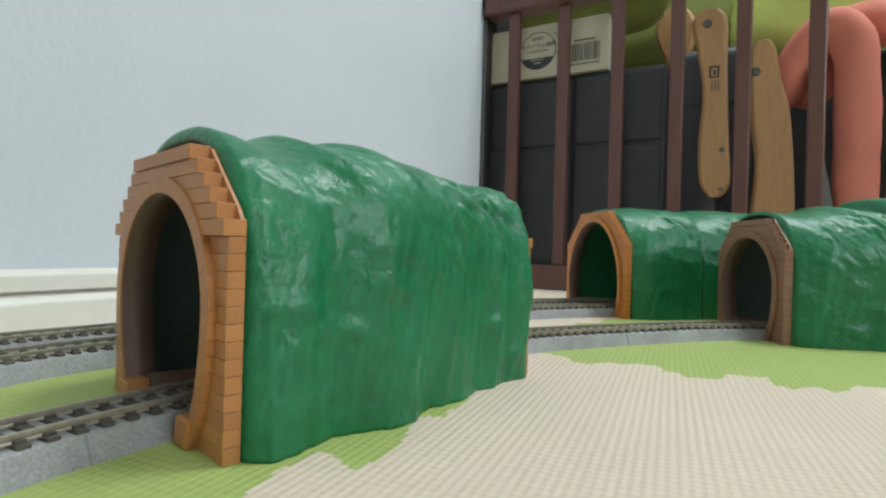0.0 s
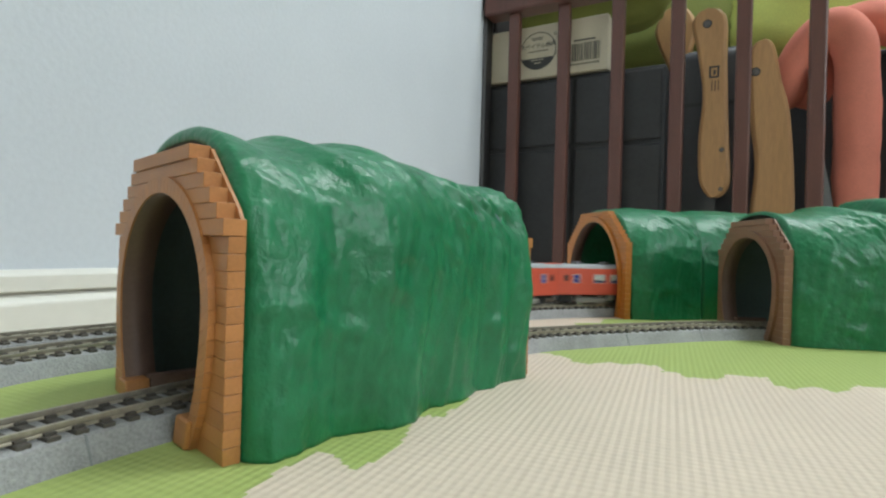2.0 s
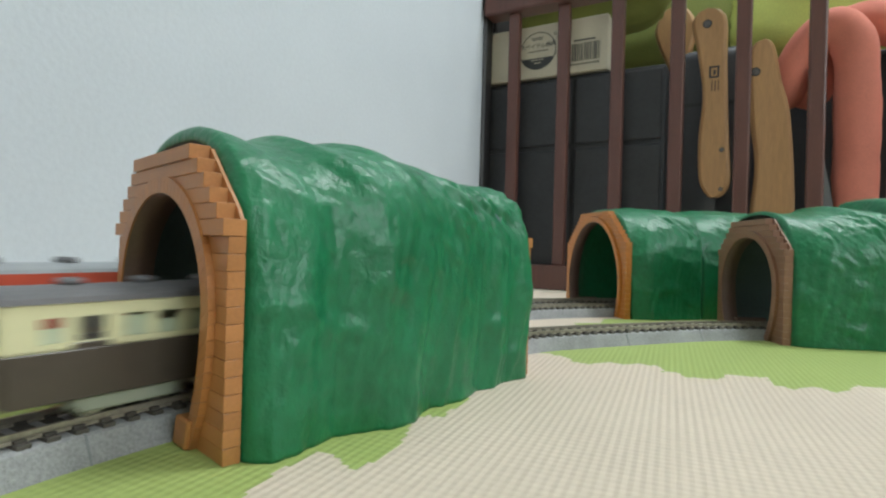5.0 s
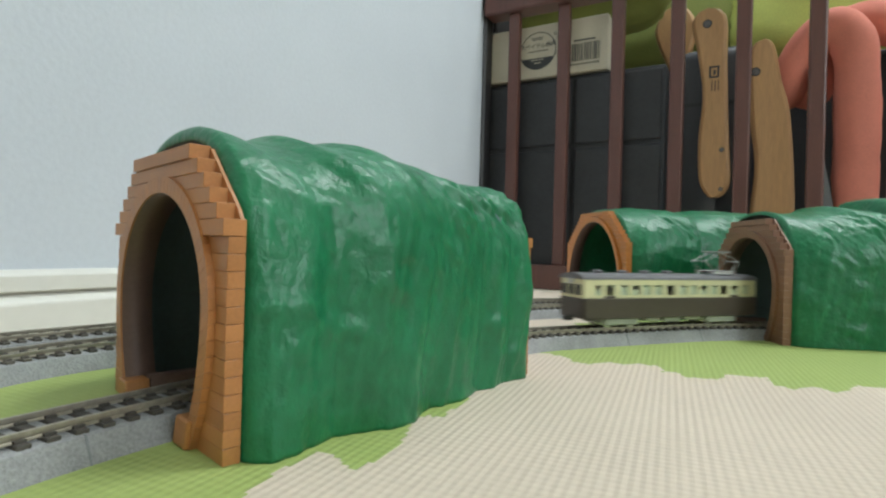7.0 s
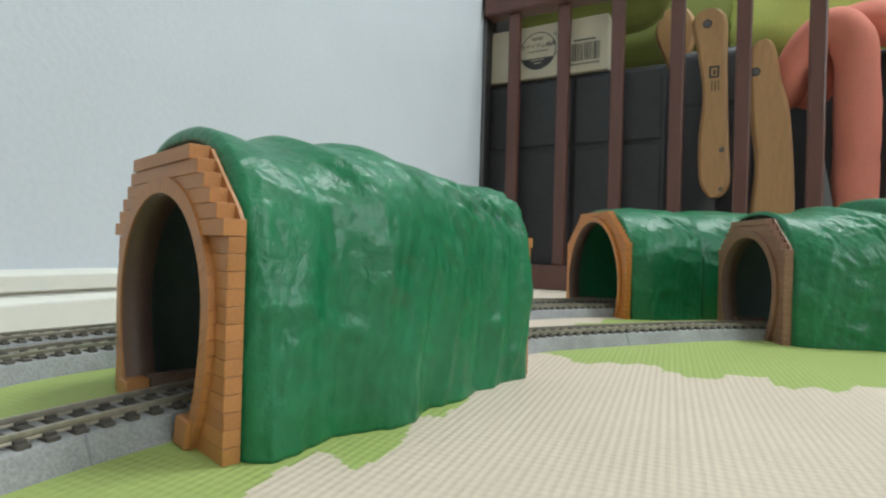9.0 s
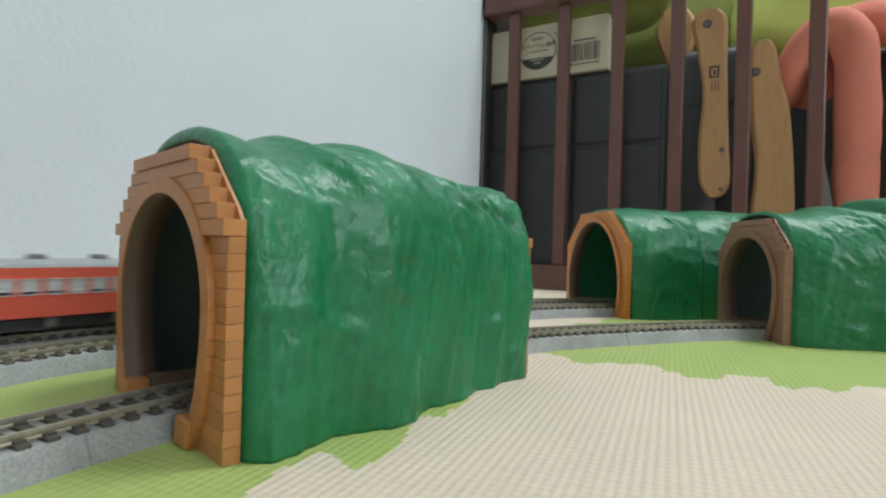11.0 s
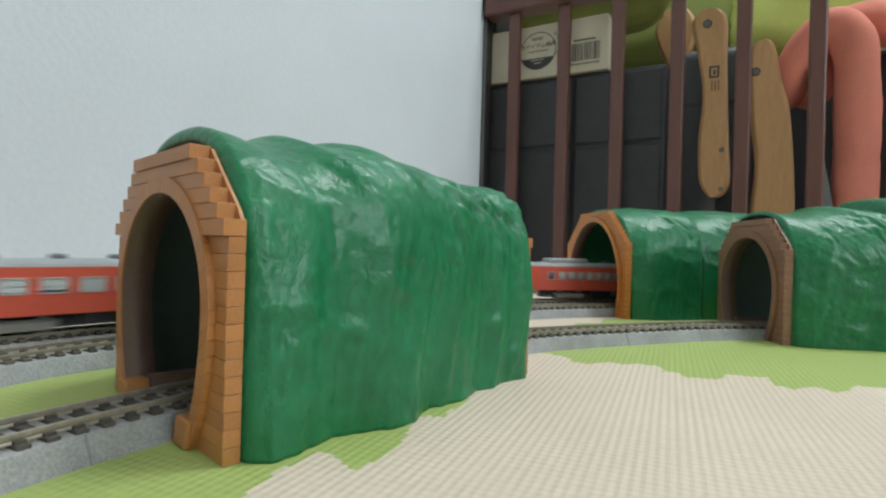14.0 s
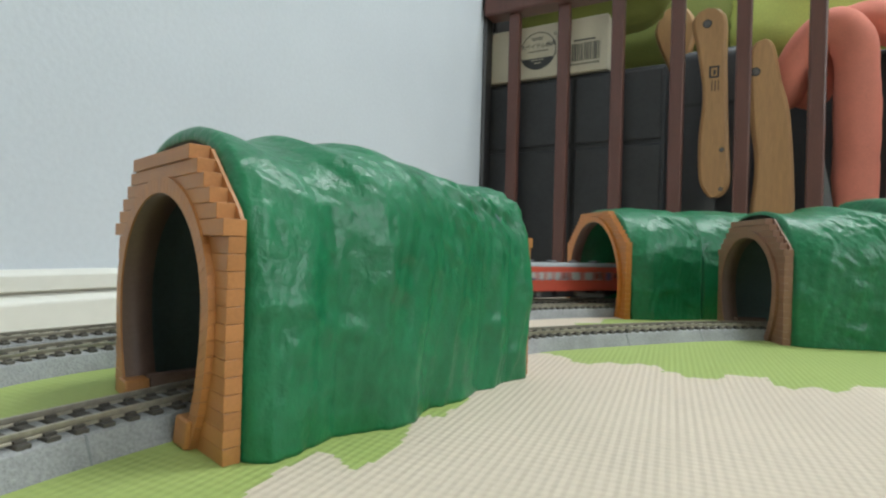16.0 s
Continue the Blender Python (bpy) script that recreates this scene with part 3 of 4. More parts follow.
right_tunnel = thing("tunnel", "glossy green hill tunnel with brown plastic portals", "toy tunnel", pose(0.1546, 0.2729, 0, 0, 0, -94.31), "tunnels")
build_portal(SINGLE, right_tunnel, aside=0.0008, stone=BROWN_PORTAL)
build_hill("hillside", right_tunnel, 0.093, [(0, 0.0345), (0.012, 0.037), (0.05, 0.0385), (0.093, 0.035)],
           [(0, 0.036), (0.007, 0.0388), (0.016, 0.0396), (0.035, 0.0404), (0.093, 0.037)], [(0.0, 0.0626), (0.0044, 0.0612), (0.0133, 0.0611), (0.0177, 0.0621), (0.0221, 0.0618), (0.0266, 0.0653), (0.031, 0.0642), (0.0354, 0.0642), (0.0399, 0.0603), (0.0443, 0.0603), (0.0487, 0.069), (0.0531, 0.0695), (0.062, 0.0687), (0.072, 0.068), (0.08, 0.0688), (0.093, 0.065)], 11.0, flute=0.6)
build_portal(SINGLE, right_tunnel, 0.1005, True, stone=BROWN_PORTAL)

back_tunnel = thing("tunnel", "bright green double-track hill tunnel with an orange portal", "toy tunnel", pose(0.1013, 0.3633, 0, 0, 0, -80.5), "tunnels")
build_portal(DOUBLE, back_tunnel, aside=0.001)
build_hill("hillside", back_tunnel, 0.047, [(0, 0.042), (0.01, 0.045), (0.047, 0.0445)], [(0, 0.0445), (0.013, 0.0493), (0.028, 0.0490), (0.047, 0.0455)],
           [(0.0, 0.0683), (0.0052, 0.0683), (0.0104, 0.069), (0.0157, 0.0698), (0.0261, 0.0693), (0.0366, 0.0691), (0.0418, 0.0676), (0.047, 0.0676)], 21.0, nu=110, flute=0.35, inside=GREEN_PLASTIC, lean=0.2)
build_hill("hillside", back_tunnel, 0.08, [(0, 0.0435), (0.03, 0.0445), (0.08, 0.043)], [(0, 0.0447), (0.03, 0.046), (0.08, 0.044)],
           [(0.0, 0.0675), (0.0073, 0.0675), (0.0145, 0.0696), (0.0291, 0.0702), (0.0364, 0.0703), (0.0436, 0.0694), (0.08, 0.0685)], 27.0, flute=0.35, y0=0.0510, nu=150, inside=GREEN_PLASTIC, lean=0.2)
build_portal(DOUBLE, back_tunnel, 0.1355, True)


# ---- slatted wooden frame ----
def slatted_frame():
    t = thing("slatted_frame", "dark red-brown wooden slatted bed frame standing by the wall", "bed frame", ROOM @ pose(0, 0.043, 0))
    # shade of the gap beside the wall, added as a near-black strip
    part("gap_shade_strip", boxed(-0.033, -0.0205, 0.0, 0.03, FLOOR_Z, 0.62, 0.003), GAP_DARK, t)
    # panel added only to darken the slot over the card box
    part("gap_dark_panel", boxed(-0.0205, -0.0125, 0.03, 0.42, 0.414, 0.60, 0.002), GAP_DARK, t, "added near-black panel darkening the slot by the wall")
    part("bottom_rail", boxed(-0.0205, 1.9, -0.006, 0.020, FLOOR_Z, 0.018, 0.002), DARK_WOOD, t)
    part("top_rail", boxed(-0.0205, 1.9, -0.012, 0.026, 0.427, 0.50, 0.003), DARK_WOOD, t)
    me = mesh_of("slat", boxed(-0.0095, 0.0095, 0.0, 0.014, 0.018, 0.427, 0.0025, 2), DARK_WOOD)
    for i in range(22):
        again("slat", me, t, pose(0.0295 + 0.0824 * i, 0, 0))
    return t


slatted_frame()
# ---- what is stored behind the slats ----
BLACK_CASE = material("black_case_plastic", (0.032, 0.032, 0.035), 0.5, vary=0.3, fine=160, broad=15, bump=0.2)
CARD = material("cream_card", (0.56, 0.5, 0.38), 0.7, vary=0.08, fine=300, broad=25, bump=0.05)
PRINT = material("dark_print", (0.045, 0.045, 0.045), 0.6, vary=0.2, bump=0)
LIME = material("lime_fabric", (0.60, 0.66, 0.17), 0.8, vary=0.15, fine=500, broad=14, bump=0.4)
# same fabric as LIME, its shade put into the colour
LIME_SHADED = material("shaded_lime_fabric", (0.24, 0.27, 0.07), 0.85, vary=0.15, fine=500, broad=14, bump=0.4)
CORAL = material("coral_red_fabric", (0.76, 0.25, 0.18), 0.85, vary=0.14, fine=700, broad=25, bump=0.5)
BEECH = material("honey_beech_wood", (0.50, 0.28, 0.125), 0.5, vary=0.13, fine=120, broad=30, stretch=(7, 7, 0.7), bump=0.1)
GREY_STRUT = material("mid_grey_plastic", (0.2, 0.21, 0.22), 0.5, vary=0.15, fine=200, broad=20)
GREY_CASE = material("dark_grey_plastic", (0.05, 0.05, 0.055), 0.5, vary=0.2, fine=200, broad=20)


def storage():
    # black case standing on the floor, made of two stacked drawers
    t = thing("storage_case", "black plastic storage case standing behind the slats", "storage box", ROOM @ pose(0.117, 0.2, FLOOR_Z))
    part("body", boxed(-0.147, 0.143, -0.122, 0.12, 0.0, 0.345, 0.006, 2), BLACK_CASE, t)
    for x0, x1 in ((-0.143, 0.002), (0.008, 0.138)):
        for z0, z1 in ((0.01, 0.225), (0.232, 0.338)):
            part("drawer_front", boxed(x0, x1, -0.127, -0.121, z0, z1, 0.003, 2), BLACK_CASE, t)
    # the card box that lies on it
    b = thing("card_box", "cream cotton swab box with round dark label and barcode", "box", ROOM @ pose(0.073, 0.13, 0.3255))
    part("carton", boxed(-0.106, 0.102, -0.06, 0.055, 0.0, 0.086, 0.0015), CARD, b)
    y = -0.0602
    label = bmesh.new()
    ring = [(0.031 * math.cos(2 * math.pi * i / 48), 0.031 * math.sin(2 * math.pi * i / 48)) for i in range(48)]
    small = [(c * 0.95, s * 0.95) for c, s in ring]
    va = [[label.verts.new((x - 0.0115, y, z + 0.044)) for x, z in r] for r in (ring, small)]
    for i in range(48):
        label.faces.new((va[0][i], va[0][(i + 1) % 48], va[1][(i + 1) % 48], va[1][i]))
    part("label_ring", label, PRINT, b, "thin dark ring round the label")
    low = bmesh.new()
    low.faces.new([low.verts.new((0.0295 * math.cos(a) - 0.0115, y, 0.0295 * math.sin(a) + 0.044)) for a in [math.pi * (1.13 + 0.74 * i / 20) for i in range(21)]])
    part("label_segment", low, PRINT, b, "dark lower segment of the label")
    bars = bmesh.new()
    for x0, x1, z in ((-0.024, -0.002, 0.0655), (-0.021, -0.004, 0.0625), (-0.029, 0.006, 0.0435)):
        box(bars, x0, x1, y - 0.0001, y + 0.0003, z - 0.0007, z + 0.0007)
    part("small_print", bars, PRINT, b)
    bars = bmesh.new()
    for x0, x1, z in ((-0.022, -0.001, 0.029), (-0.018, -0.005, 0.024)):
        box(bars, x0, x1, y - 0.0004, y + 0.0001, z - 0.0006, z + 0.0006)
    part("light_print", bars, CARD, b)
    for x, z in ((0.018, 0.068), (0.0225, 0.061), (0.021, 0.036), (0.0245, 0.043)):
        bm = bmesh.new()
        r = [[bm.verts.new((x + k * math.cos(2 * math.pi * i / 20), y, z + k * math.sin(2 * math.pi * i / 20))) for i in range(20)] for k in (0.0028, 0.0019)]
        for i in range(20):
            bm.faces.new((r[0][i], r[0][(i + 1) % 20], r[1][(i + 1) % 20], r[1][i]))
        part("printed_ring", bm, PRINT, b)
    text = bpy.data.curves.new("words", "FONT")
    text.body, text.size, text.align_x, text.extrude, text.offset = "スパイラル綿棒", 0.0088, "CENTER", 0.0001, 0.00012
    tmp = new("words", text)
    me = bpy.data.meshes.new_from_object(tmp.evaluated_get(bpy.context.evaluated_depsgraph_get()))
    bpy.data.objects.remove(tmp)
    me.materials.clear()
    me.materials.append(PRINT)
    again("words", me, b, pose(-0.0115, y, 0.049, 90))
    code = bmesh.new()
    x, rnd = 0.042, random.Random(4)
    while x < 0.090:
        w = rnd.choice((0.0006, 0.0006, 0.0012, 0.0018))
        box(code, x, x + w, y - 0.0001, y + 0.0003, 0.0175, 0.0455)
        x += w + rnd.choice((0.0006, 0.0009, 0.0014))
    for i in range(12):
        box(code, 0.040 + i * 0.0042, 0.0425 + i * 0.0042, y - 0.0001, y + 0.0003, 0.011, 0.0145)
    box(code, 0.048, 0.082, y - 0.0001, y + 0.0003, 0.049, 0.0515)
    tagged(part("barcode", code, PRINT, b), kind="stuff")
    # dark grey appliance and its neighbour, half hidden
    g = thing("grey_case", "dark grey rounded plastic case beside the black one", "case", ROOM @ pose(0.31, 0.19, FLOOR_Z))
    part("shell", boxed(-0.045, 0.066, -0.07, 0.02, 0.0, 0.375, 0.02, 4), GREY_CASE, g, smooth=True)
    part("band", boxed(-0.0455, 0.0665, -0.0705, -0.05, 0.285, 0.292, 0.001), BLACK_CASE, g)
    k = thing("black_board", "tall black board behind the wooden legs", "board", ROOM @ pose(0.62, 0.23, FLOOR_Z))
    part("panel", boxed(-0.245, 0.35, -0.012, 0.012, 0.0, 0.36, 0.003), BLACK_CASE, k)
    part("edge_strip", boxed(-0.245, 0.35, -0.014, 0.014, 0.36, 0.368, 0.002), GREY_CASE, k)


def cushion(name, label, m, sx, sy, sz, mat, seed):
    t = thing(name, label, "cushion", m)
    bm = bmesh.new()
    n, k = 48, 28
    rows = []
    for j in range(k + 1):
        phi = -math.pi / 2 + math.pi * j / k
        row = []
        for i in range(n):
            a = 2 * math.pi * i / n
            c = math.cos(phi)
            v = Vector((math.copysign(abs(math.cos(a)) ** 0.6, math.cos(a)) * c ** 0.6, math.copysign(abs(math.sin(a)) ** 0.6, math.sin(a)) * c ** 0.6,
                        math.copysign(abs(math.sin(phi)) ** 0.7, math.sin(phi))))
            q = 1 + 0.09 * noise.noise(v * 2.2 + Vector((seed, 0, 0))) + 0.03 * noise.noise(v * 7 + Vector((0, seed, 0)))
            row.append(bm.verts.new((v.x * sx * q, v.y * sy * q, v.z * sz * q)))
        rows.append(row)
    for j in range(k):
        for i in range(n):
            bm.faces.new((rows[j][i], rows[j][(i + 1) % n], rows[j + 1][(i + 1) % n], rows[j + 1][i]))
    bmesh.ops.remove_doubles(bm, verts=bm.verts, dist=1e-5)
    part("cover", bm, mat, t, smooth=True)
    return t


def smooth_line(pts, n=12):
    out = []
    p = [Vector(q) for q in pts]
    for i in range(len(p) - 1):
        a, b, c, d = p[max(i - 1, 0)], p[i], p[i + 1], p[min(i + 2, len(p) - 1)]
        for j in range(n):
            t = j / n
            out.append(0.5 * (2 * b + (c - a) * t + (2 * a - 5 * b + 4 * c - d) * t * t + (3 * b - a - 3 * c + d) * t ** 3))
    return out + [p[-1]]


def wooden_leg(label, m, left, right, bolts, mark):
    """A flat curved wooden leg, cut from board, with rounded edges and bolts. left and right run from the top down."""
    t = thing("wooden_leg", label, "furniture leg", m, "wooden legs")
    a, b = smooth_line(left), smooth_line(right)
    bm = bmesh.new()
    prof = [(0, 0.0), (0, 0.006), (0.0015, 0.011), (0.005, 0.0135)]
    rows = []
    for p, q in zip(a, b):
        w = (q - p)
        ring = []
        for s, (inset, dep) in [(0, x) for x in prof] + [(1, x) for x in prof[::-1]]:
            f = min(inset / max(w.length, 1e-6), 0.45)
            c = p + w * (f if s == 0 else 1 - f)
            ring.append((c.x, -dep, c.y))
        ring += [(q.x, 0.006, q.y), (p.x, 0.006, p.y)]
        rows.append([bm.verts.new(v) for v in ring])
    k = len(rows[0])
    for r0, r1 in zip(rows, rows[1:]):
        for i in range(k):
            bm.faces.new((r0[i], r0[(i + 1) % k], r1[(i + 1) % k], r1[i]))
    bm.faces.new(rows[0]), bm.faces.new(rows[-1][::-1])
    body = part("board", bm, BEECH, t, smooth=False)
    for x, z, r in bolts:
        bm = bmesh.new()
        cyl(bm, r, 0.002, pose(x, -0.0140, z, 90), 20)
        cyl(bm, r * 0.55, 0.003, pose(x, -0.0143, z, 90), 12)
        part("bolt", bm, DULL_METAL, t, "small dull metal bolt")
        part("bolt_hole", cyl(bmesh.new(), r * 1.35, 0.001, pose(x, -0.0136, z, 90), 20), PRINT, t)
    if mark:
        x, z = mark
        bm = bmesh.new()
        for q in ((x - 0.0065, x + 0.0065, z + 0.006, z + 0.0085), (x - 0.0065, x + 0.0065, z - 0.0085, z - 0.006), (x - 0.0065, x - 0.004, z - 0.006, z + 0.006),
                  (x + 0.004, x + 0.0065, z - 0.006, z + 0.006), (x - 0.001, x + 0.002, z - 0.004, z + 0.003)):
            box(bm, q[0], q[1], -0.0139, -0.0132, q[2], q[3])
        for i in range(3):
            box(bm, x - 0.003 + i * 0.004, x - 0.0018 + i * 0.004, -0.0138, -0.0132, z - 0.027, z - 0.012)
        part("mark", bm, PRINT, t, "dark printed square mark")
    return t


def bent_roll(label, m, pts, r, mat, seed):
    t = thing("fabric_roll", label, "toy", m)
    line = smooth_line(pts, 10)
    bm = bmesh.new()
    rows = []
    for i, p in enumerate(line):
        d = (line[min(i + 1, len(line) - 1)] - line[max(i - 1, 0)]).normalized()
        u = d.cross(Vector((0, 1, 0))).normalized()
        v = d.cross(u)
        cap = min(1.0, (i + 0.15) / 5, (len(line) - 1 - i + 0.15) / 5)
        row = []
        for k in range(28):
            a = 2 * math.pi * k / 28
            w = (u * math.cos(a) + v * math.sin(a))
            rr = r * math.sqrt(1 - (1 - cap) ** 2) * (1 + 0.10 * noise.noise((p + w * 0.02) * 22 + Vector((seed, 0, 0))) + 0.03 * noise.noise((p + w * 0.03) * 90))
            row.append(bm.verts.new(p + w * rr))
        rows.append(row)
    for r0, r1 in zip(rows, rows[1:]):
        for k in range(28):
            bm.faces.new((r0[k], r0[(k + 1) % 28], r1[(k + 1) % 28], r1[k]))
    bm.faces.new(rows[0]), bm.faces.new(rows[-1][::-1])
    seam = bmesh.new()
    for i in range(2, len(rows) - 3):
        a, b = rows[i][20].co.copy(), rows[i + 1][20].co.copy()
        cyl(seam, 0.0011, (b - a).length * 1.05, Matrix.Translation((a + b) / 2) @ (b - a).to_track_quat("Z", "Y").to_matrix().to_4x4(), 6)
    part("cover", bm, mat, t, smooth=True)
    part("seam", seam, mat, t, smooth=True)
    return t


storage()
# lime cushions on top of the stored things, leaning on the wall
cushion("cushion", "large lime cushion stuffed above the stored boxes, toned olive for its shade", ROOM @ pose(0.24, 0.35, 0.47), 0.22, 0.08, 0.095, LIME_SHADED, 1.0)
cushion("cushion", "flat lime cushion lying on the cream box, toned olive for its shade", ROOM @ pose(0.125, 0.15, 0.452), 0.125, 0.045, 0.042, LIME_SHADED, 3.0)
cushion("cushion", "bright lime green cushion on the black board", ROOM @ pose(0.52, 0.31, 0.45), 0.19, 0.075, 0.10, LIME, 5.0)
wooden_leg("honey-coloured curved wooden leg with bolts and a mark", ROOM @ pose(0.32, 0.085, 0.0),
           [(-0.008, 0.393), (-0.021, 0.388), (-0.0277, 0.372), (-0.019, 0.3264), (-0.0117, 0.2686), (-0.0159, 0.2041), (-0.0137, 0.150), (-0.004, 0.127), (0.003, 0.122)],
           [(-0.0075, 0.393), (0.010, 0.388), (0.0181, 0.370), (0.0186, 0.3208), (0.0206, 0.2649), (0.0236, 0.2012), (0.0263, 0.148), (0.018, 0.127), (0.0035, 0.122)],
           [(-0.0074, 0.3696, 0.0045), (0.0149, 0.189, 0.0025), (0.0148, 0.1336, 0.0022)], (0.0029, 0.2999))
part("stand", boxed(-0.006, 0.008, -0.004, 0.012, FLOOR_Z, 0.14), GREY_CASE, bpy.data.objects["wooden_leg"])
wooden_leg("honey-coloured curved wooden leg with one bolt, standing on the floor", ROOM @ pose(0.39, 0.085, 0.0),
           [(-0.0065, 0.338), (-0.019, 0.333), (-0.0247, 0.318), (-0.0245, 0.2854), (-0.0205, 0.2226), (-0.0144, 0.1678), (-0.0189, 0.1019), (-0.02, 0.04), (-0.02, FLOOR_Z)],
           [(-0.006, 0.338), (0.003, 0.333), (0.0085, 0.3165), (0.0145, 0.281), (0.0245, 0.239), (0.0305, 0.1732), (0.0335, 0.1015), (0.034, 0.04), (0.034, FLOOR_Z)],
           [(-0.0165, 0.293, 0.0045)], None)
wooden_leg("honey-coloured wooden leg with a round end propped on the black case", ROOM @ pose(0.258, 0.232, 0.0),
           [(-0.004, 0.469), (-0.024, 0.460), (-0.037, 0.431), (-0.028, 0.396), (-0.016, 0.366), (-0.012, 0.326)],
           [(-0.0035, 0.469), (0.016, 0.460), (0.029, 0.431), (0.024, 0.396), (0.015, 0.366), (0.012, 0.326)], [], None)
strut = thing("grey_strut", "grey plastic strut leaning between the coral arms", "strut", ROOM @ pose(0.0, 0.105, 0.0))
part("bar", soft_prism(bmesh.new(), [(0.436, FLOOR_Z), (0.492, FLOOR_Z), (0.457, 0.17), (0.450, 0.30), (0.436, 0.30), (0.440, 0.17)], -0.006, 0.006, 0.0015), GREY_STRUT, strut)
bent_roll("coral red stuffed fabric arm bent over in an arch", ROOM @ pose(0.0, 0.12, 0.0),
          [(0.405, 0.02, 0.255), (0.42, 0.01, 0.305), (0.455, -0.005, 0.352), (0.486, -0.005, 0.33), (0.492, 0, 0.25), (0.494, 0, 0.14), (0.495, 0, 0.008)], 0.026, CORAL, 2.0)
bent_roll("coral red stuffed fabric arm hanging beside another", ROOM @ pose(0.0, 0.17, 0.0),
          [(0.44, 0.0, 0.26), (0.455, 0.0, 0.32), (0.50, 0.0, 0.375), (0.58, 0.0, 0.33), (0.60, 0.0, 0.2), (0.60, 0, 0.008)], 0.028, CORAL, 7.0)



# ---- trains ----
def wall_with_windows(L, y, z0, z1, wz0, wz1, windows, thick=0.0006):
    """A side wall along x, with real openings."""
    bm = bmesh.new()
    box(bm, -L / 2, L / 2, y - thick / 2, y + thick / 2, z0, wz0)
    box(bm, -L / 2, L / 2, y - thick / 2, y + thick / 2, wz1, z1)
    x = -L / 2
    for c, w in windows:
        box(bm, x, c - w / 2, y - thick / 2, y + thick / 2, wz0, wz1)
        x = c + w / 2
    box(bm, x, L / 2, y - thick / 2, y + thick / 2, wz0, wz1)
    return bm


def roof_bm(L, half, z0, z1):
    bm = bmesh.new()
    n = 10
    pts = [(half * math.cos(math.pi * i / n), z0 + (z1 - z0) * math.sin(math.pi * i / n) ** 0.8) for i in range(n + 1)]
    prism(bm, pts, -L / 2, L / 2)
    bm.transform(Matrix.Rotation(radians(-90), 4, "Z"))
    return bm


def bogie(parent, x, base, mat=DARK_UNDER):
    b = part("bogie", boxed(x - base / 2 - 0.004, x + base / 2 + 0.004, -0.0062, 0.0062, 0.0018, 0.0048, 0.0005), mat, parent)
    for s in (-1, 1):
        part("side_frame", boxed(x - base / 2 - 0.003, x + base / 2 + 0.003, s * 0.0068 - 0.0006, s * 0.0068 + 0.0006, 0.0012, 0.0042, 0.0004), mat, b)
    for e in (-1, 1):
        bm = bmesh.new()
        for s in (-1, 1):
            cyl(bm, 0.0028, 0.0012, pose(x + e * base / 2, s * 0.0045, 0.0028, 90), 16)
        cyl(bm, 0.0007, 0.009, pose(x + e * base / 2, 0, 0.0028, 90), 8)
        part("wheelset", bm, STEEL, b)
    return b


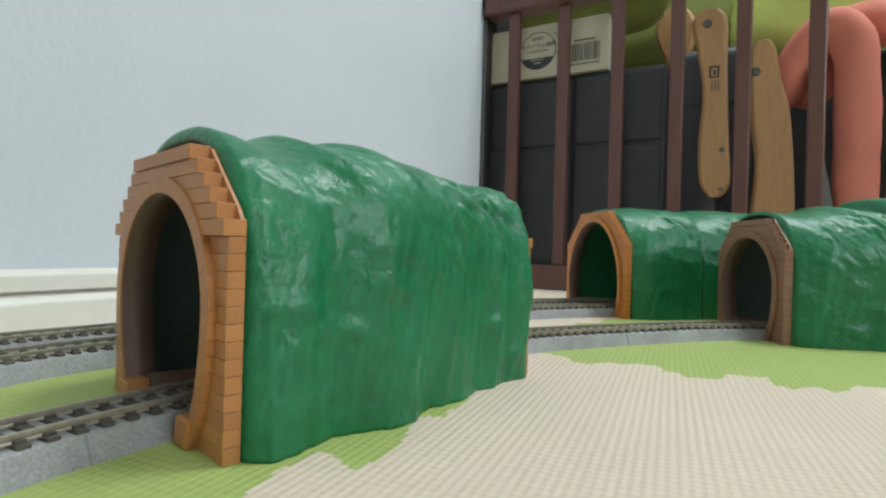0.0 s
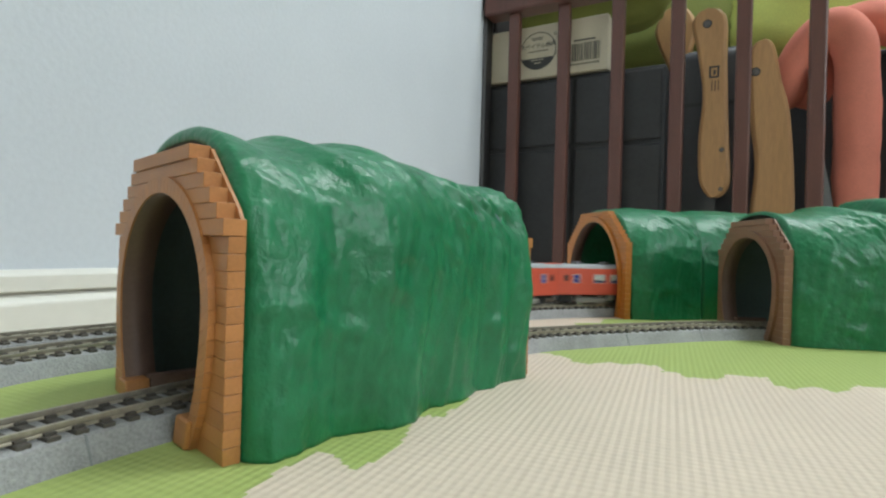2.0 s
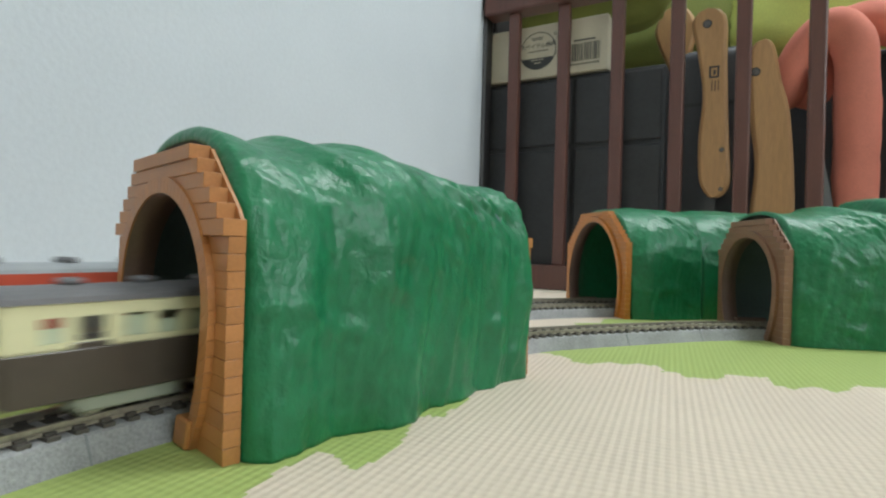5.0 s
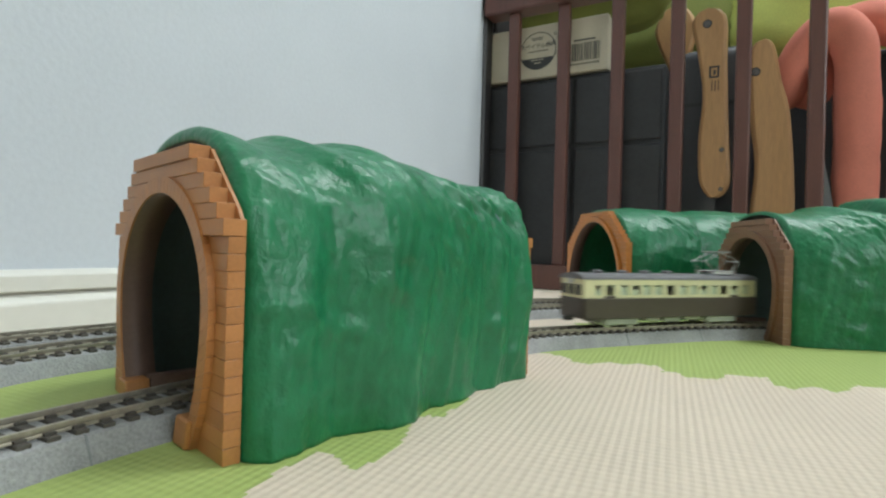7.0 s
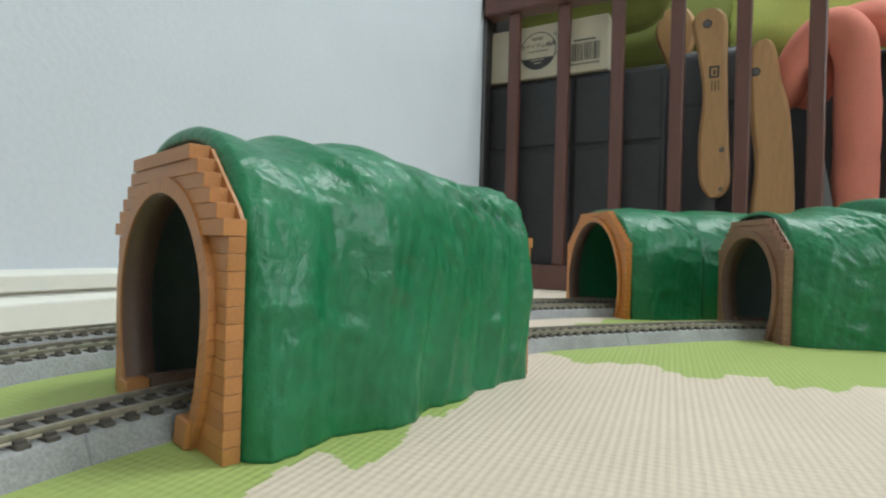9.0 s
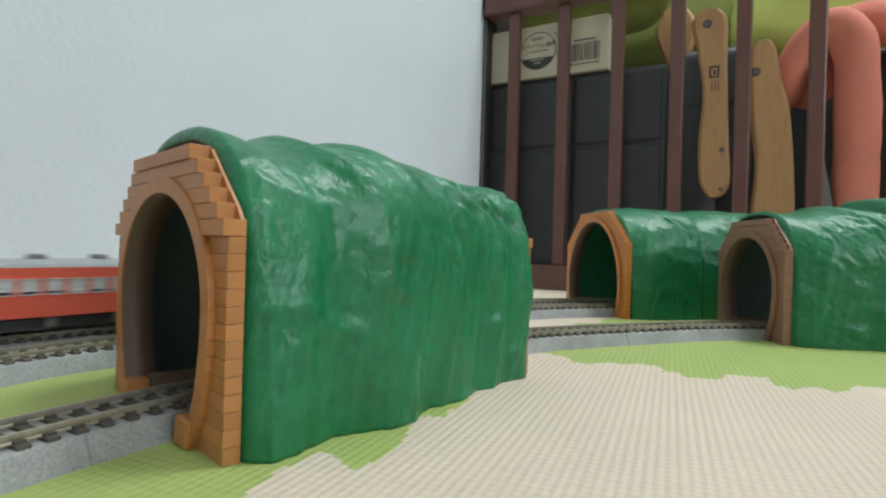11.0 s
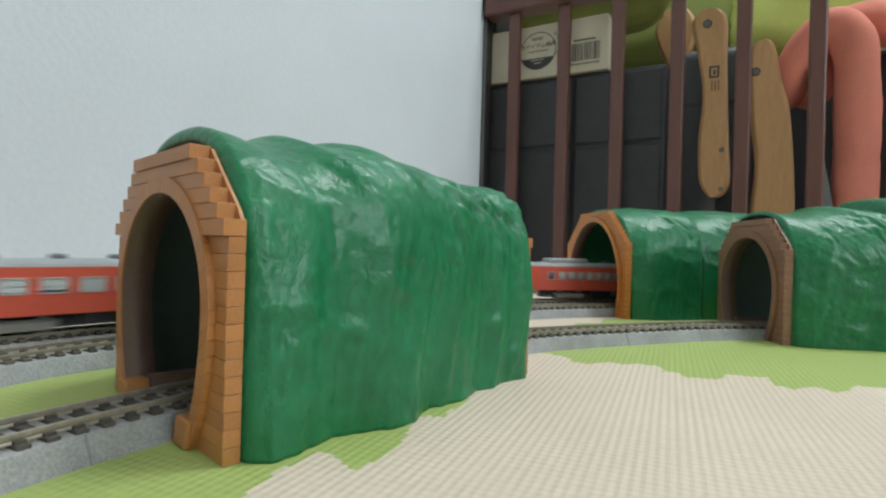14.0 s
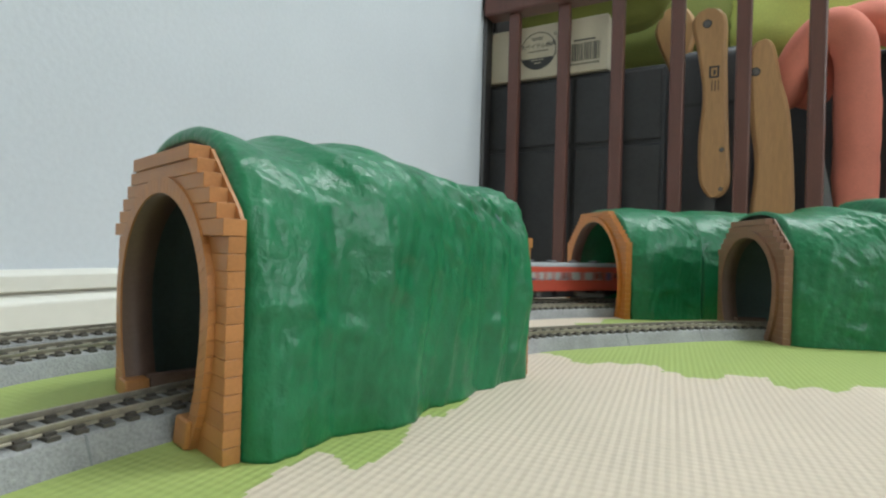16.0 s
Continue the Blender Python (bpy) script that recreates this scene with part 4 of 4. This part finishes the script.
def red_car(label, style, cab_front, cab_back, cooler=None):
    """Vermilion diesel railcar of the model railway; x runs towards its front, z=0 is the rail top."""
    L, half = 0.1455, 0.0094
    t = thing("railcar", label, "model train", group="red railcars")
    rnd = random.Random(len(label))
    if style == "mixed":
        wins = [(-0.0615, 0.0042)] + [(-0.0515 + 0.0112 * i, 0.0078) for i in range(4)] + [(-0.0090 + 0.0064 * i, 0.0046) for i in range(6)] + \
               [(0.0318 + 0.0112 * i, 0.0078) for i in range(2)] + [(0.0518, 0.0046), (0.0605, 0.0042)]
    elif style == "wide":
        wins = [(-0.0605, 0.0045)] + [(-0.0452 + 0.0113 * i, 0.0078) for i in range(9)] + [(0.0605, 0.0045)]
    else:
        wins = [(-0.064, 0.004)] + [(-0.0561 + 0.0066 * i, 0.0048) for i in range(18)] + [(0.064, 0.004)]
    for s in (-1, 1):
        w = part("side_wall", wall_with_windows(L, s * (half - 0.0003), 0.0064, 0.0221, 0.0134, 0.0186, wins), RED, t)
        for c, ww in wins:
            fr = bmesh.new()
            yy = s * (half + 0.0001)
            for a in ((c - ww / 2, c + ww / 2, 0.0134, 0.0137), (c - ww / 2, c + ww / 2, 0.0183, 0.0186), (c - ww / 2, c - ww / 2 + 0.0003, 0.0137, 0.0183),
                      (c + ww / 2 - 0.0003, c + ww / 2, 0.0137, 0.0183), (c - ww / 2, c + ww / 2, 0.0160, 0.0162)):
                box(fr, a[0], a[1], yy - 0.00025, yy + 0.00015, a[2], a[3])
            f = part("window_frame", fr, SILVER, w)
            g = part("pane", boxed(c - ww / 2, c + ww / 2, yy - 0.0004, yy - 0.0002, 0.0134, 0.0186), GLASS, f)
            g.visible_shadow = False
    # white panels added in place of the bright view through the windows
    for c, ww in wins[1:-1]:
        if rnd.random() < 0.93:
            z = rnd.choice((0.0148, 0.0150, 0.0152) if style == "wide" else (0.0139, 0.0141, 0.0145))
            part("bright_view_panel", boxed(c - ww / 2 - 0.0002, c + ww / 2 + 0.0002, -half + 0.0007, -half + 0.0009, z, 0.0189), WHITE_TRIM, t, "white panel added for the bright view through the window")
            part("bright_view_panel", boxed(c - ww / 2 - 0.0002, c + ww / 2 + 0.0002, half - 0.0009, half - 0.0007, z, 0.0189), WHITE_TRIM, t, "white panel added for the bright view through the window")
    part("roof", roof_bm(L, half, 0.0221, 0.0247), GREY_ROOF, t, "grey rounded roof", smooth=False)
    part("floor_pan", boxed(-L / 2, L / 2, -half + 0.0007, half - 0.0007, 0.0064, 0.0072), DARK_UNDER, t)
    inner = bmesh.new()
    for s in (-1, 1):
        box(inner, -L / 2 + 0.001, L / 2 - 0.001, s * (half - 0.0012) - 0.0003, s * (half - 0.0012) + 0.0003, 0.0072, 0.0133)
    box(inner, -L / 2 + 0.001, L / 2 - 0.001, -half + 0.0016, half - 0.0016, 0.0072, 0.0078)
    part("inner_panel", inner, WHITE_TRIM, t, "white inner side panels and floor")
    for e, cab in ((1, cab_front), (-1, cab_back)):
        if cab:
            c = wins[-1 if e > 0 else 0][0]
            for s in (-1, 1):
                part("window_panel", boxed(c - 0.0026, c + 0.0026, s * (half - 0.0010) - 0.0002, s * (half - 0.0010) + 0.0002, 0.0135, 0.0185), BLUE_SEAT, t, "blue panel behind the end window")
    inside_bm = bmesh.new()
    for c, ww in wins[1:-1]:
        for e in ((-1, 1) if style == "wide" else (-1,)):
            for s in (-1, 1):
                box(inside_bm, c + e * 0.0018 - 0.0006, c + e * 0.0018 + 0.0006, s * 0.0055 - 0.0028, s * 0.0055 + 0.0024, 0.0072, 0.0146)
    part("seats", inside_bm, BLUE_SEAT, t, "blue moulded seats")
    for e, cab in ((1, cab_front), (-1, cab_back)):
        bm = bmesh.new()
        x = e * L / 2
        box(bm, x - 0.0005, x + 0.0005, -half, half, 0.0064, 0.0225, 0.0003)
        end = part("end_wall", bm, RED, t)
        for y in ((-0.0055, 0.0, 0.0055) if cab else (0.0,)):
            part("cab_window", boxed(x - 0.0007, x + 0.0007, y - 0.0019, y + 0.0019, 0.0142, 0.0190, 0.0002), DARK_UNDER, end)
        if cab:
            case = part("headlight_case", boxed(min(x - e * 0.005, x + e * 0.0006), max(x - e * 0.005, x + e * 0.0006), -0.0052, 0.0052, 0.0220, 0.0248, 0.0007, 2), RED, end)
            for y in (-0.0030, 0.0030):
                part("headlight", boxed(min(x, x + e * 0.0012), max(x, x + e * 0.0012), y - 0.0016, y + 0.0016, 0.0226, 0.0243, 0.0005, 2), HEADLIGHT if cab == "lit" else STEEL, case)
            for s in (-1, 1):
                # small door window behind the cab
                part("door_window", boxed(x - e * 0.0055 - 0.0013, x - e * 0.0055 + 0.0013, s * half - 0.0001, s * half + 0.0002, 0.0146, 0.0182, 0.0001), DARK_UNDER, t)
        else:
            part("gangway", boxed(min(x, x + e * 0.0014), max(x, x + e * 0.0014), -0.0036, 0.0036, 0.0068, 0.0205, 0.0004), DARK_UNDER, end, "dark gangway bellows")
        part("coupler", boxed(x - 0.001, x + e * 0.0045 + (0.001 if e < 0 else 0), -0.0012, 0.0012, 0.0035, 0.0055) if e > 0 else boxed(x - 0.0045, x + 0.001, -0.0012, 0.0012, 0.0035, 0.0055), DARK_UNDER, t)
    vents = [-0.056, -0.037, -0.0185, 0.0, 0.0185, 0.037, 0.056]
    me = mesh_of("roof_vent", boxed(-0.0019, 0.0019, -0.0034, 0.0034, 0.0243, 0.0262, 0.0006), DARK_ROOF)
    for v in vents:
        if cooler is not None and abs(v - cooler) < 0.017:
            continue
        again("roof_vent", me, t, pose(v, 0, 0))
    if cooler is not None:
        part("roof_cooler", boxed(cooler - 0.014, cooler + 0.014, -0.0055, 0.0055, 0.0240, 0.0275, 0.0008), GREY_ROOF, t)
    for x in (-0.049, 0.049):
        bogie(t, x, 0.014, PALE_UNDER)
    part("underframe", boxed(-L / 2 + 0.004, L / 2 - 0.004, -0.0046, 0.0046, 0.0016, 0.0064, 0.0006), DARK_UNDER, t)
    for x0, x1, z in ((-0.032, -0.018, 0.0022), (-0.015, 0.002, 0.0028), (0.005, 0.014, 0.0020), (0.017, 0.033, 0.0030)):
        part("equipment_box", boxed(x0, x1, -0.0078, 0.0078, z, 0.0064, 0.0004), DARK_UNDER, t)
    # pale tanks between the dark boxes
    for x0, x1 in ((-0.0175, -0.0155), (0.0025, 0.0045), (0.0340, 0.0385)):
        part("tank", boxed(x0, x1, -0.0080, 0.0080, 0.0026, 0.0062, 0.0006, 2), PALE_UNDER, t, "pale grey tank")
    return t


def cream_car():
    """Old tram-like electric car, cream above and dark brown below, pantograph raised."""
    L, half = 0.099, 0.0082
    t = thing("electric_railcar", "cream and dark brown model electric railcar with raised pantograph", "model train")
    wins = [(-0.0425, 0.0032), (-0.0365, 0.0042)] + [(-0.029 + 0.0062 * i, 0.0042) for i in range(4)] + [(-0.0035, 0.0046)] + \
           [(0.004 + 0.0062 * i, 0.0042) for i in range(5)] + [(0.0355, 0.0042), (0.0425, 0.0032)]
    for s in (-1, 1):
        w = part("side_wall", wall_with_windows(L, s * (half - 0.0003), 0.0127, 0.0206, 0.0140, 0.0182, wins), CREAM, t, "cream upper side with a row of windows")
        part("lower_side", boxed(-L / 2, L / 2, s * half - 0.0006, s * half + 0.0002, 0.0042, 0.0127, 0.0002), BROWN_PAINT, t, "dark brown lower side")
        for c, ww in wins:
            yy = s * half
            g = part("pane", boxed(c - ww / 2, c + ww / 2, yy - 0.0004, yy - 0.0002, 0.0140, 0.0182), GLASS, w)
            g.visible_shadow = False
        # pale panels added to give the brightness of light passing through
        for i, (c, ww) in enumerate(wins):
            if i % 5 != 1:
                yy = s * (half - 0.0009)
                part("window_panel", boxed(c - ww / 2 - 0.0002, c + ww / 2 + 0.0002, yy - 0.0001, yy + 0.0001, 0.0139, 0.0176 if i % 3 else 0.0164), PALE_GREEN, t, "pale green panel added for light through the window")
        for x in (-0.0365, 0.030):
            part("round_plate", cyl(bmesh.new(), 0.0011, 0.0005, pose(x, s * (half + 0.0003), 0.0092, 90), 16), PALE_GREEN, t, "pale round plate")
        for c in (-0.0365, 0.0355):
            part("door_panel", boxed(c - 0.0030, c + 0.0030, s * half - 0.0002, s * half + 0.0003, 0.0052, 0.0138, 0.0002), BROWN_PAINT, t)
        part("belt_rail", boxed(-L / 2, L / 2, s * half, s * half + 0.0004, 0.0127, 0.0131), CREAM, t)
        for x in (-0.030, 0.008, 0.030):
            part("step", boxed(x - 0.004, x + 0.004, s * half - 0.0002, s * half + 0.0006, 0.0078, 0.0083), STEEL, t)
    part("roof", roof_bm(L + 0.002, half + 0.0004, 0.0206, 0.0232), DARK_ROOF, t, "dull dark grey roof")
    part("floor_pan", boxed(-L / 2, L / 2, -half + 0.0007, half - 0.0007, 0.0052, 0.0060), DARK_UNDER, t)
    bench = bmesh.new()
    for s in (-1, 1):
        box(bench, -0.030, 0.030, s * 0.0058 - 0.0016, s * 0.0058 + 0.0016, 0.006, 0.0115)
    part("bench", bench, material("pale_green_bench_plastic", (0.5, 0.56, 0.4), 0.6), t, "pale green bench seats")
    for e in (-1, 1):
        x = e * L / 2
        end = part("end_wall", boxed(x - 0.0006, x + 0.0008, -half + 0.0004, half - 0.0004, 0.0127, 0.0210, 0.0004), CREAM, t)
        part("lower_end", boxed(x - 0.0006, x + 0.0009, -half + 0.0004, half - 0.0004, 0.0042, 0.0127, 0.0004), BROWN_PAINT, t)
        for y in (-0.005, 0.0, 0.005):
            part("cab_window", boxed(x - 0.001, x + 0.001, y - 0.0018, y + 0.0018, 0.0140, 0.0184, 0.0002), DARK_UNDER, end)
        part("headlight", cyl(bmesh.new(), 0.0012, 0.002, pose(x + e * 0.0006, 0, 0.0198, 0, 90), 14), STEEL, end)
        part("coupler", boxed(min(x, x + e * 0.004), max(x, x + e * 0.004), -0.001, 0.001, 0.003, 0.005), DARK_UNDER, t)
    me = mesh_of("roof_vent", boxed(-0.0017, 0.0017, -0.0021, 0.0021, 0.0230, 0.0244, 0.0005), DARK_ROOF)
    for x in (-0.037, -0.024, -0.011, 0.002):
        again("roof_vent", me, t, pose(x, 0, 0))
    # pantograph
    pan = part("pantograph", boxed(0.016, 0.030, -0.0055, 0.0055, 0.0243, 0.0249, 0.0002), DULL_STEEL, t, "silver diamond pantograph", pose(0.0095, 0, 0))
    rod = bmesh.new()

    def bar(a, b, r=0.00022):
        a, b = Vector(a), Vector(b)
        cyl(rod, r, (b - a).length, Matrix.Translation((a + b) / 2) @ (b - a).to_track_quat("Z", "Y").to_matrix().to_4x4(), 6)

    for y in (-0.0045, 0.0045):
        bar((0.0175, y, 0.025), (0.012, y * 0.8, 0.0292))
        bar((0.0285, y, 0.025), (0.034, y * 0.8, 0.0292))
        bar((0.012, y * 0.8, 0.0292), (0.023, y * 0.6, 0.0335))
        bar((0.034, y * 0.8, 0.0292), (0.023, y * 0.6, 0.0335))
    bar((0.012, -0.0036, 0.0292), (0.012, 0.0036, 0.0292))
    bar((0.034, -0.0036, 0.0292), (0.034, 0.0036, 0.0292))
    part("arms", rod, DULL_STEEL, pan)
    part("contact_strip", boxed(0.0215, 0.0245, -0.0068, 0.0068, 0.0334, 0.0340, 0.0002), DULL_STEEL, pan)
    for y in (-0.004, 0.004):
        part("insulator", boxed(0.0165, 0.0295, y - 0.0008, y + 0.0008, 0.0232, 0.0244), WHITE_TRIM, pan)
    under = material("grey_green_underframe", (0.34, 0.36, 0.29), 0.6)
    for x in (-0.029, 0.029):
        bogie(t, x, 0.012, under)
    for x0, x1, z in ((-0.016, -0.008, 0.0024), (-0.006, 0.004, 0.0020), (0.007, 0.017, 0.0026)):
        part("equipment_box", boxed(x0, x1, -0.0070, 0.0070, z, 0.0052, 0.0004), under, t)
    return t


def ride(line, s, spacing, forward):
    """Pose of a car on the line: its bogies stand at s plus and minus half the spacing."""
    a, _ = line.at(s + spacing / 2)
    b, _ = line.at(s - spacing / 2)
    d = (a - b) * forward
    return Matrix.Translation(((a + b) / 2).to_3d() + Vector((0, 0, RAIL_TOP))) @ Matrix.Rotation(math.atan2(d.y, d.x), 4, "Z")


def run(car, line, s0, speed, spacing, forward, start=0.0, end=16.0):
    rows = []
    t = start
    while t < end - 1e-6:
        rows.append((t, ride(line, s0 + speed * t, spacing, forward)))
        t += 0.2
    rows.append((end, ride(line, s0 + speed * end, spacing, forward)))
    walk(car, rows)


# two cars running anticlockwise on the middle loop, four clockwise on the outer one, one clockwise on the inner one
first_pair = [red_car("vermilion model diesel railcar with grey roof, headlights lit", "wide", "lit", "dark", None),
              red_car("vermilion model diesel railcar with roof cooler", "wide", "dark", "dark", -0.045)]
long_train = [red_car("vermilion model railcar with rear roof cooler leading the long train", "narrow", "dark", False, -0.05),
              red_car("vermilion model railcar with a lit rear lamp", "mixed", False, "lit", None),
              red_car("vermilion model railcar with lit front lamps, grey roof", "mixed", "lit", False, None),
              red_car("vermilion model railcar at the tail of the long train", "mixed", False, "dark", None)]
tram = cream_car()


def motions():
    # distances along the lines at t = 0, metres, and speeds, metres a second
    for i, car in enumerate(first_pair):
        run(car, MIDDLE, PAIR_HEAD + 0.0713 + 0.1497 * i, -0.1075, 0.098, -1)
    for i, car in enumerate(long_train):
        run(car, OUTER, LONG_HEAD - 0.0713 - 0.149 * i, 0.108, 0.098, 1)
    run(tram, INNER, TRAM_HEAD - 0.0495, 0.097, 0.058, 1)


PAIR_HEAD = MIDDLE.near(0.02, 0.29) + 0.1253
LONG_HEAD = OUTER.near(-0.02, 0.29) - 1.2625
TRAM_HEAD = INNER.near(-0.02, 0.16) - 0.478
motions()
